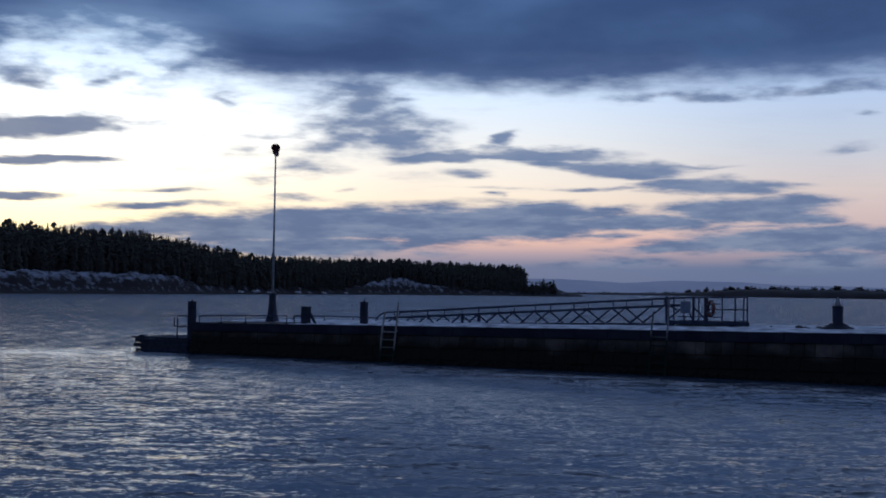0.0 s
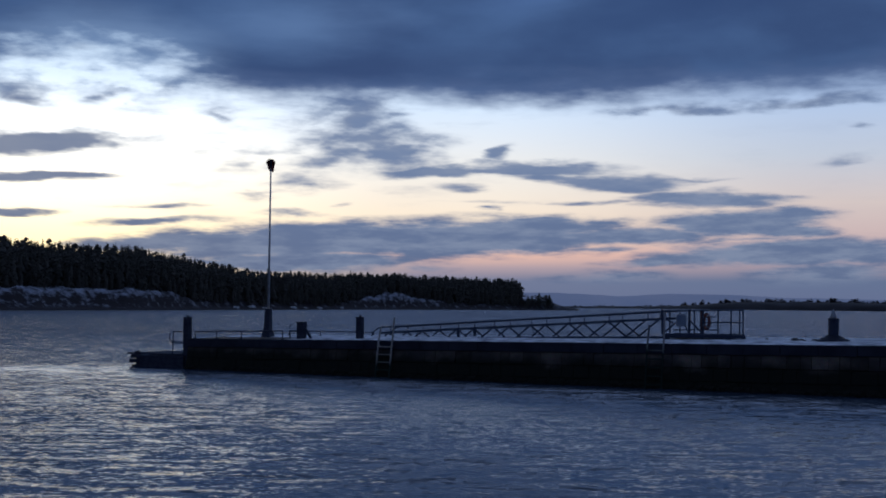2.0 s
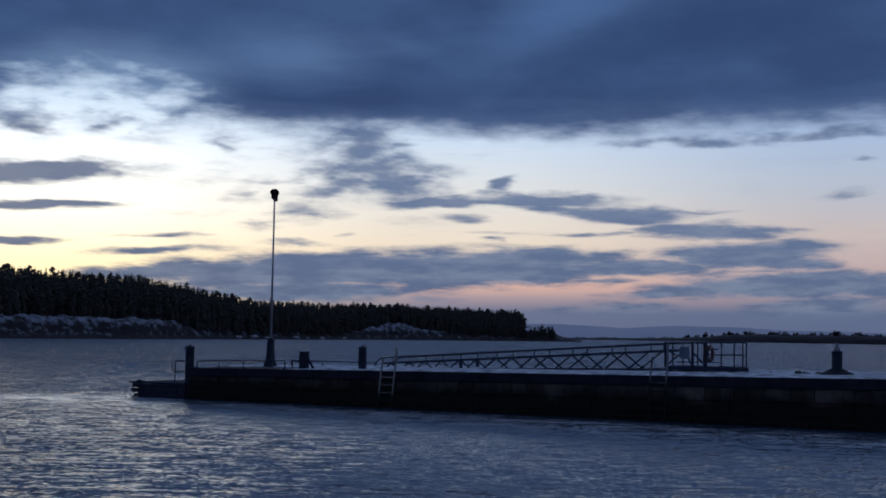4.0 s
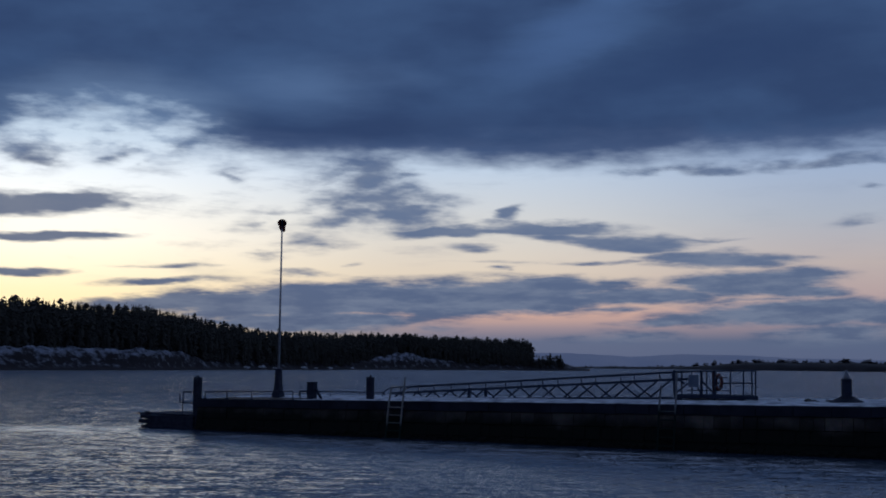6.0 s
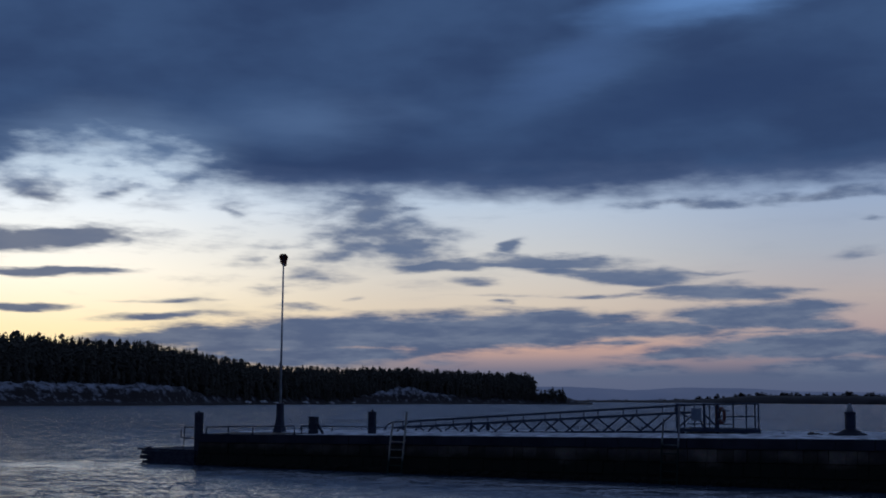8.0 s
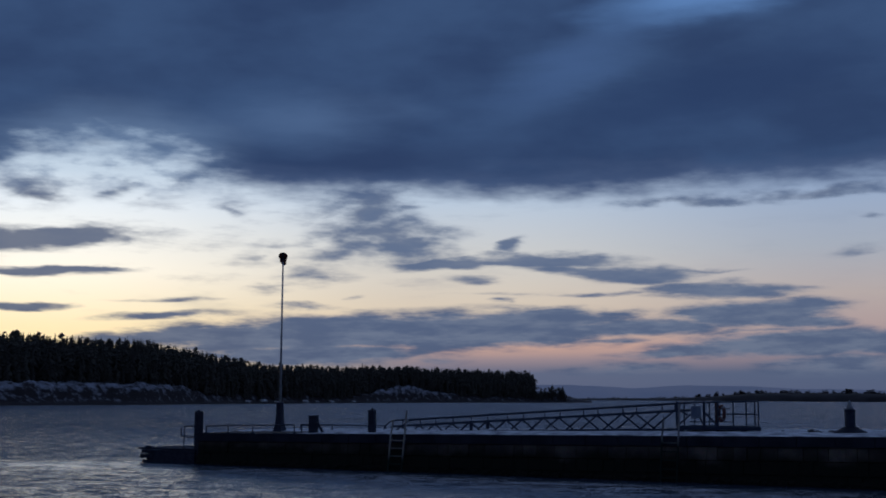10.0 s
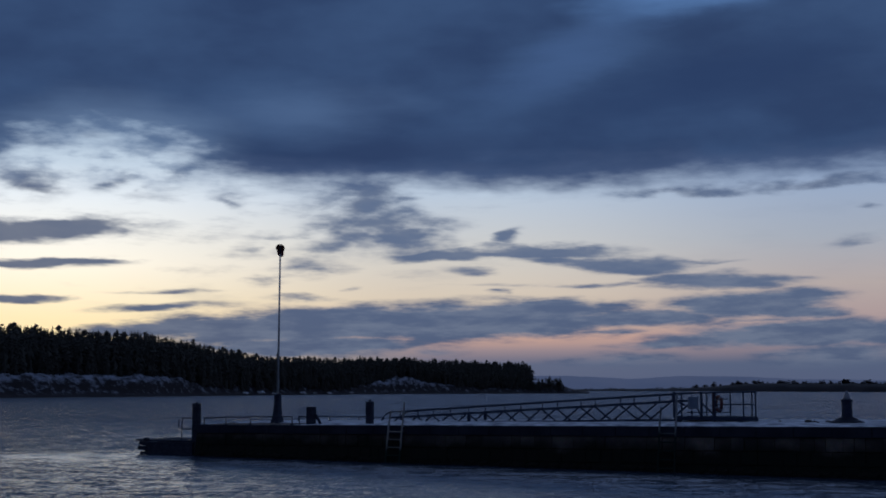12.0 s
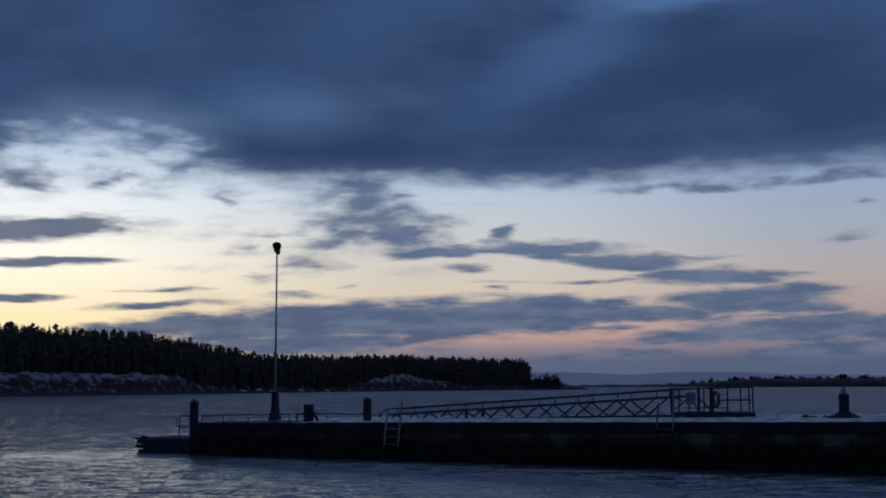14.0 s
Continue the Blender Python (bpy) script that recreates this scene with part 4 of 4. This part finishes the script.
# ---- gangway stored on the deck ----
def gangway():
    root = thing("gangway", 0.0, 3.5, 0.0, "dark lattice steel gangway lying along the snowy pier", "gangway")

    def low(s):
        return 1.735 + 0.022 * (s + 4.5)

    def chord(s):
        return 2.01 + 0.0625 * (s + 4.5)

    def rail(s):
        return 2.29 + 0.0665 * (s + 4.5)

    nodes = [-4.55, -2.68, -0.74, 1.19, 3.12, 5.06, 6.98, 8.83]
    for v in (0.0, 1.8):
        part("bottom_chord", add_flat_bar(bmesh.new(), (-5.5, v, low(-5.5)), (9.6, v, low(9.6)), 0.07, 0.07), GANGWAY_PAINT, root)
        part("top_chord", add_flat_bar(bmesh.new(), (-5.1, v, chord(-5.1)), (9.6, v, chord(9.6)), 0.08, 0.09), GANGWAY_PAINT, root)
        part("handrail", bar((-4.95, v, rail(-4.95)), (9.6, v, rail(9.6)), 0.036), GANGWAY_PAINT, root)
        nose = bmesh.new()
        curve = [(-4.95, rail(-4.95)), (-5.25, 2.20), (-5.45, 2.07), (-5.6, 1.90), (-5.62, 1.74)]
        for a, b in zip(curve, curve[1:]):
            add_bar(nose, (a[0], v, a[1]), (b[0], v, b[1]), 0.034)
        part("nose_rail", nose, GANGWAY_PAINT, root)
        for q in nodes:
            part("rail_post", bar((q, v, chord(q)), (q, v, rail(q)), 0.03), GANGWAY_PAINT, root)
        for q in nodes:
            reach = (chord(q) - low(q)) / 0.78
            for foot in (q - 0.06 - reach, q - 0.06 + reach):
                if foot < 9.55:
                    part("diagonal", add_flat_bar(bmesh.new(), (q - 0.06, v, chord(q)), (foot, v, low(foot)), 0.045, 0.075), GANGWAY_PAINT, root)
    for q, v in ((-0.74, 0.0), (-0.74, 1.8)):
        part("stiffener", add_flat_bar(bmesh.new(), (q, v, low(q)), (q, v, chord(q)), 0.09, 0.14), GANGWAY_PAINT, root)
    for q in np.arange(-5.3, 9.6, 0.96):
        part("cross_beam", add_flat_bar(bmesh.new(), (q, 0, low(q)), (q, 1.8, low(q)), 0.06, 0.05), GANGWAY_PAINT, root)
    # the raised platform at the landward end
    part("platform_beam", add_box(bmesh.new(), (9.5, -0.06, 2.07), (13.22, 0.06, 2.23), 0.01), GANGWAY_PAINT, root)
    part("platform_beam", add_box(bmesh.new(), (9.5, 1.74, 2.07), (12.62, 1.86, 2.23), 0.01), GANGWAY_PAINT, root)
    part("platform_end", add_flat_bar(bmesh.new(), (13.22, -0.06, 2.15), (12.62, 1.84, 2.15), 0.08, 0.17), GANGWAY_PAINT, root)
    part("platform_deck", add_box(bmesh.new(), (9.52, 0.06, 2.15), (12.6, 1.74, 2.20)), GANGWAY_PAINT, root)
    for q in (9.7, 12.5):
        for v in (0.0, 1.8):
            part("foot", add_box(bmesh.new(), (q - 0.12, v - 0.1, deck(q) + 0.05), (q + 0.12, v + 0.1, 2.075), 0.01), TIMBER, root)
    for q, r in ((9.50, 0.055), (10.74, 0.06), (11.36, 0.05), (12.61, 0.034), (13.14, 0.034)):
        part("platform_post", bar((q, 0, 2.2), (q, 0, 3.31), r), GANGWAY_PAINT, root)
    for q, r in ((9.27, 0.04), (9.75, 0.03), (10.44, 0.034), (10.72, 0.03), (11.53, 0.034), (12.51, 0.034)):
        part("platform_post", bar((q, 1.8, 2.2), (q, 1.8, 3.31), r), GANGWAY_PAINT, root)
    for v, end in ((0.0, 13.16), (1.8, 12.53)):
        part("platform_rail", bar((9.5, v, 3.24), (end, v, 3.32), 0.036), GANGWAY_PAINT, root)
        part("mid_rail", bar((11.4, v, 2.75), (end, v, 2.77), 0.026), GANGWAY_PAINT, root)
    part("end_rail", bar((13.14, 0, 3.31), (12.51, 1.8, 3.31), 0.034), GANGWAY_PAINT, root)
    for a, b in (((9.55, 2.25), (10.42, 2.95)), ((10.38, 2.95), (10.72, 2.25)), ((10.74, 2.85), (11.36, 2.25)), ((9.5, 2.98), (10.0, 2.70))):
        part("diagonal", add_flat_bar(bmesh.new(), (a[0], 0, a[1]), (b[0], 0, b[1]), 0.045, 0.07), GANGWAY_PAINT, root)
    part("toe_rail", bar((9.5, 1.8, 2.38), (11.5, 1.8, 2.40), 0.024), GANGWAY_PAINT, root)
    part("short_rail", bar((10.74, 1.8, 2.98), (11.4, 1.8, 2.99), 0.024), GANGWAY_PAINT, root)
    part("short_rail", bar((9.5, 0, 2.93), (10.2, 0, 2.94), 0.03), GANGWAY_PAINT, root)
    return root


gangway()

board = thing("notice_board", 10.40, 3.42, 2.58, "small faded blue notice board fixed to the gangway rail", "sign")
panel = part("panel", add_box(bmesh.new(), (-0.21, -0.015, 0), (0.21, 0.015, 0.50), 0.008), SIGN_BLUE, board)
part("frame", add_box(bmesh.new(), (-0.23, 0.012, -0.02), (0.23, 0.035, 0.52), 0.006), GALVANISED, panel)
part("bracket", add_box(bmesh.new(), (-0.04, 0.03, 0.1), (0.04, 0.1, 0.16)), DARK_STEEL, board)


def lifebuoy():
    root = thing("lifebuoy", 11.56, 3.36, 2.80, "orange-red lifebuoy hung on its stand", "lifebuoy")
    turn = Matrix.Rotation(radians(-50), 4, "Z")
    bm = bmesh.new()
    n, k = 28, 10
    rings = [[bm.verts.new(turn @ Vector(((0.30 + 0.085 * math.cos(b * math.tau / k)) * math.cos(a * math.tau / n), 0.07 * math.sin(b * math.tau / k), (0.30 + 0.085 * math.cos(b * math.tau / k)) * math.sin(a * math.tau / n)))) for b in range(k)] for a in range(n)]
    for a in range(n):
        for b in range(k):
            bm.faces.new((rings[a][b], rings[(a + 1) % n][b], rings[(a + 1) % n][(b + 1) % k], rings[a][(b + 1) % k]))
    bmesh.ops.recalc_face_normals(bm, faces=bm.faces)
    ring = part("ring", bm, RING_RED, root, "", True)
    for q in range(4):
        a = q * math.pi / 2 + math.pi / 4
        m = turn @ Matrix.Rotation(-a, 4, "Y") @ Matrix.Translation((0.30, 0, 0))
        bm = lathe([(0.092, -0.03), (0.096, 0.0), (0.092, 0.03)], 12)
        bm.transform(m)
        part("band", bm, PALE, ring, "pale reflective band", True)
    return root


lifebuoy()
stand = thing("lifebuoy_stand", 11.27, 3.66, deck(11.3) + camber(3.6) + 0.1, "dark red painted lifebuoy stand with a narrow backboard", "stand")
part("backboard", add_box(bmesh.new(), (-0.07, -0.02, 0.25), (0.07, 0.02, 1.18), 0.01), DARK_RED, stand)
part("upright", add_box(bmesh.new(), (-0.04, 0.02, -0.1), (0.04, 0.09, 1.12), 0.006), DARK_STEEL, stand)
part("hook", bar((0.28, -0.28, 1.02), (0.02, 0.0, 0.98), 0.018), GALVANISED, stand)


# ---- ladders on the pier face ----
def lathe_at(place, profile, sides=10):
    bm = lathe(profile, sides)
    bm.transform(Matrix.Translation(place))
    return bm


def ladder(s, wide, left_top, right_top, bottom, steel, label):
    root = thing("ladder", s, -0.14 - BATTER * deck(s), 0.0, label, "ladder", "steel ladders on the pier face")
    h = wide / 2
    top = deck(s) + 0.12
    for side, t in ((-h, left_top), (h, right_top)):
        part("stile", add_box(bmesh.new(), (side - 0.03, -0.04, bottom), (side + 0.03, 0.04, top), 0.008), steel, root)
        pole = part("grab_pole", bar((side, 0.02, top - 0.06), (side * 0.94, 0.05, t), 0.04, 10), steel, root)
        part("finial", lathe_at((side * 0.94, 0.05, t), [(0.04, -0.02), (0.048, 0.0), (0.03, 0.035), (0.008, 0.05)]), steel, pole)
    z = top - 0.38
    while z > bottom + 0.05:
        part("rung", add_box(bmesh.new(), (-h, -0.025, z - 0.025), (h, 0.025, z + 0.025), 0.006), steel, root)
        z -= 0.36
    for z in (top - 0.3, 0.5):
        for side in (-h, h):
            part("bracket", add_box(bmesh.new(), (side - 0.02, 0.03, z - 0.03), (side + 0.02, 0.16, z + 0.03)), steel, root)
    root.matrix_basis = root.matrix_basis @ Matrix.Rotation(-math.atan(BATTER), 4, "X")
    return root


ladder(-2.70, 0.73, 2.36, 2.80, -0.4, LADDER_STEEL, "pale galvanised ladder with tall grab rails on the pier face")
ladder(10.39, 0.70, 2.66, 3.22, -0.4, WEEDY_STEEL, "weed-darkened galvanised ladder with tall grab rails on the pier face")


# ---- loose stones on the snow ----
def stone(s, v, size, seed):
    bm = bmesh.new()
    bmesh.ops.create_icosphere(bm, subdivisions=3, radius=size)
    for vert in bm.verts:
        n = 1 + 0.30 * noise.noise(vert.co * (1.4 / size) + Vector((seed, 0, 0)))
        vert.co = Vector((vert.co.x * 1.3 * n, vert.co.y * n, max(-0.35 * size, vert.co.z * 0.62 * n)))
    ob = mesh_ob("stone", bm, STONE)
    ob.matrix_basis = PIER @ Matrix.Translation((s, v, deck(s) + camber(v) + 0.04 + 0.2 * size))
    return tagged(ob, "dark loose stone lying in the snow", "stone", "loose stones on the deck")


for k, (q, v, size) in enumerate(((15.4, 3.4, 0.13), (15.62, 3.5, 0.09), (16.25, 3.3, 0.11), (13.95, 4.4, 0.06), (15.9, 2.9, 0.05))):
    stone(q, v, size, k)


# ---- bladderwrack hanging along the waterline ----
def weed_fringe():
    vs, fs = [], []
    wr = random.Random(21)
    for k in range(900):
        a = wr.uniform(S0, 34)
        z = wr.uniform(-0.1, 0.16) + 0.12 * noise.noise((a * 0.5, 2, 2))
        out, long = wr.uniform(0.05, 0.28), wr.uniform(0.12, 0.4)
        b = len(vs)
        w = wr.uniform(0.05, 0.16)
        foot = 0.04 - BATTER * (deck(a) - 0.42)
        vs.extend([(a - w, 0.03, z + 0.1), (a + w, 0.03, z + 0.1), (a + w * 0.8, -out, z - 0.02), (a - w * 0.8, -out * 0.8, z), (a + wr.uniform(-w, w), -out * 1.1, z - long)])
        fs.extend([(b, b + 1, b + 2, b + 3), (b + 3, b + 2, b + 4)])
        vs[b:] = [(p[0], p[1] + foot, p[2]) for p in vs[b:]]
    ob = arrays_ob("seaweed", vs, fs, WEED)
    ob.matrix_basis = PIER
    return tagged(ob, "black wet seaweed fringe along the pier's waterline", "seaweed", kind="stuff")


weed_fringe()

# ---- dressed stones of the pier face ----
lean = Matrix.Rotation(-math.atan(SLOPE), 4, "Y")
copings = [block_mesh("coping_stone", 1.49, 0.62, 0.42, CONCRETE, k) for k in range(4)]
WIDTHS = (0.42, 0.55, 0.68, 0.83, 1.02)
courses = [block_mesh("stone_block", w - 0.012, 0.3, 0.545, WALL, 10 + k) for k, w in enumerate(WIDTHS)]
rr = random.Random(11)


def lay(name, me, s, v, z, down=0.0):
    ob = new(name, me)
    ob.parent = pier
    tilt = Matrix.Rotation(-math.atan(BATTER), 4, "X") if down else Matrix.Identity(4)
    ob.matrix_basis = Matrix.Translation((s, v - BATTER * down, z)) @ lean @ tilt
    return ob


q = S0 + 0.75
while q < 44:
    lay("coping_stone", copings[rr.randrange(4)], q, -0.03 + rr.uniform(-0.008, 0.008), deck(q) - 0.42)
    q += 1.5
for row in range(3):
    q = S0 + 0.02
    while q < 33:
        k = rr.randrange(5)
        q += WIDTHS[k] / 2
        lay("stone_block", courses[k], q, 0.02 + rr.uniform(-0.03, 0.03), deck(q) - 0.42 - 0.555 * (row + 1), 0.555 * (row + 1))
        q += WIDTHS[k] / 2
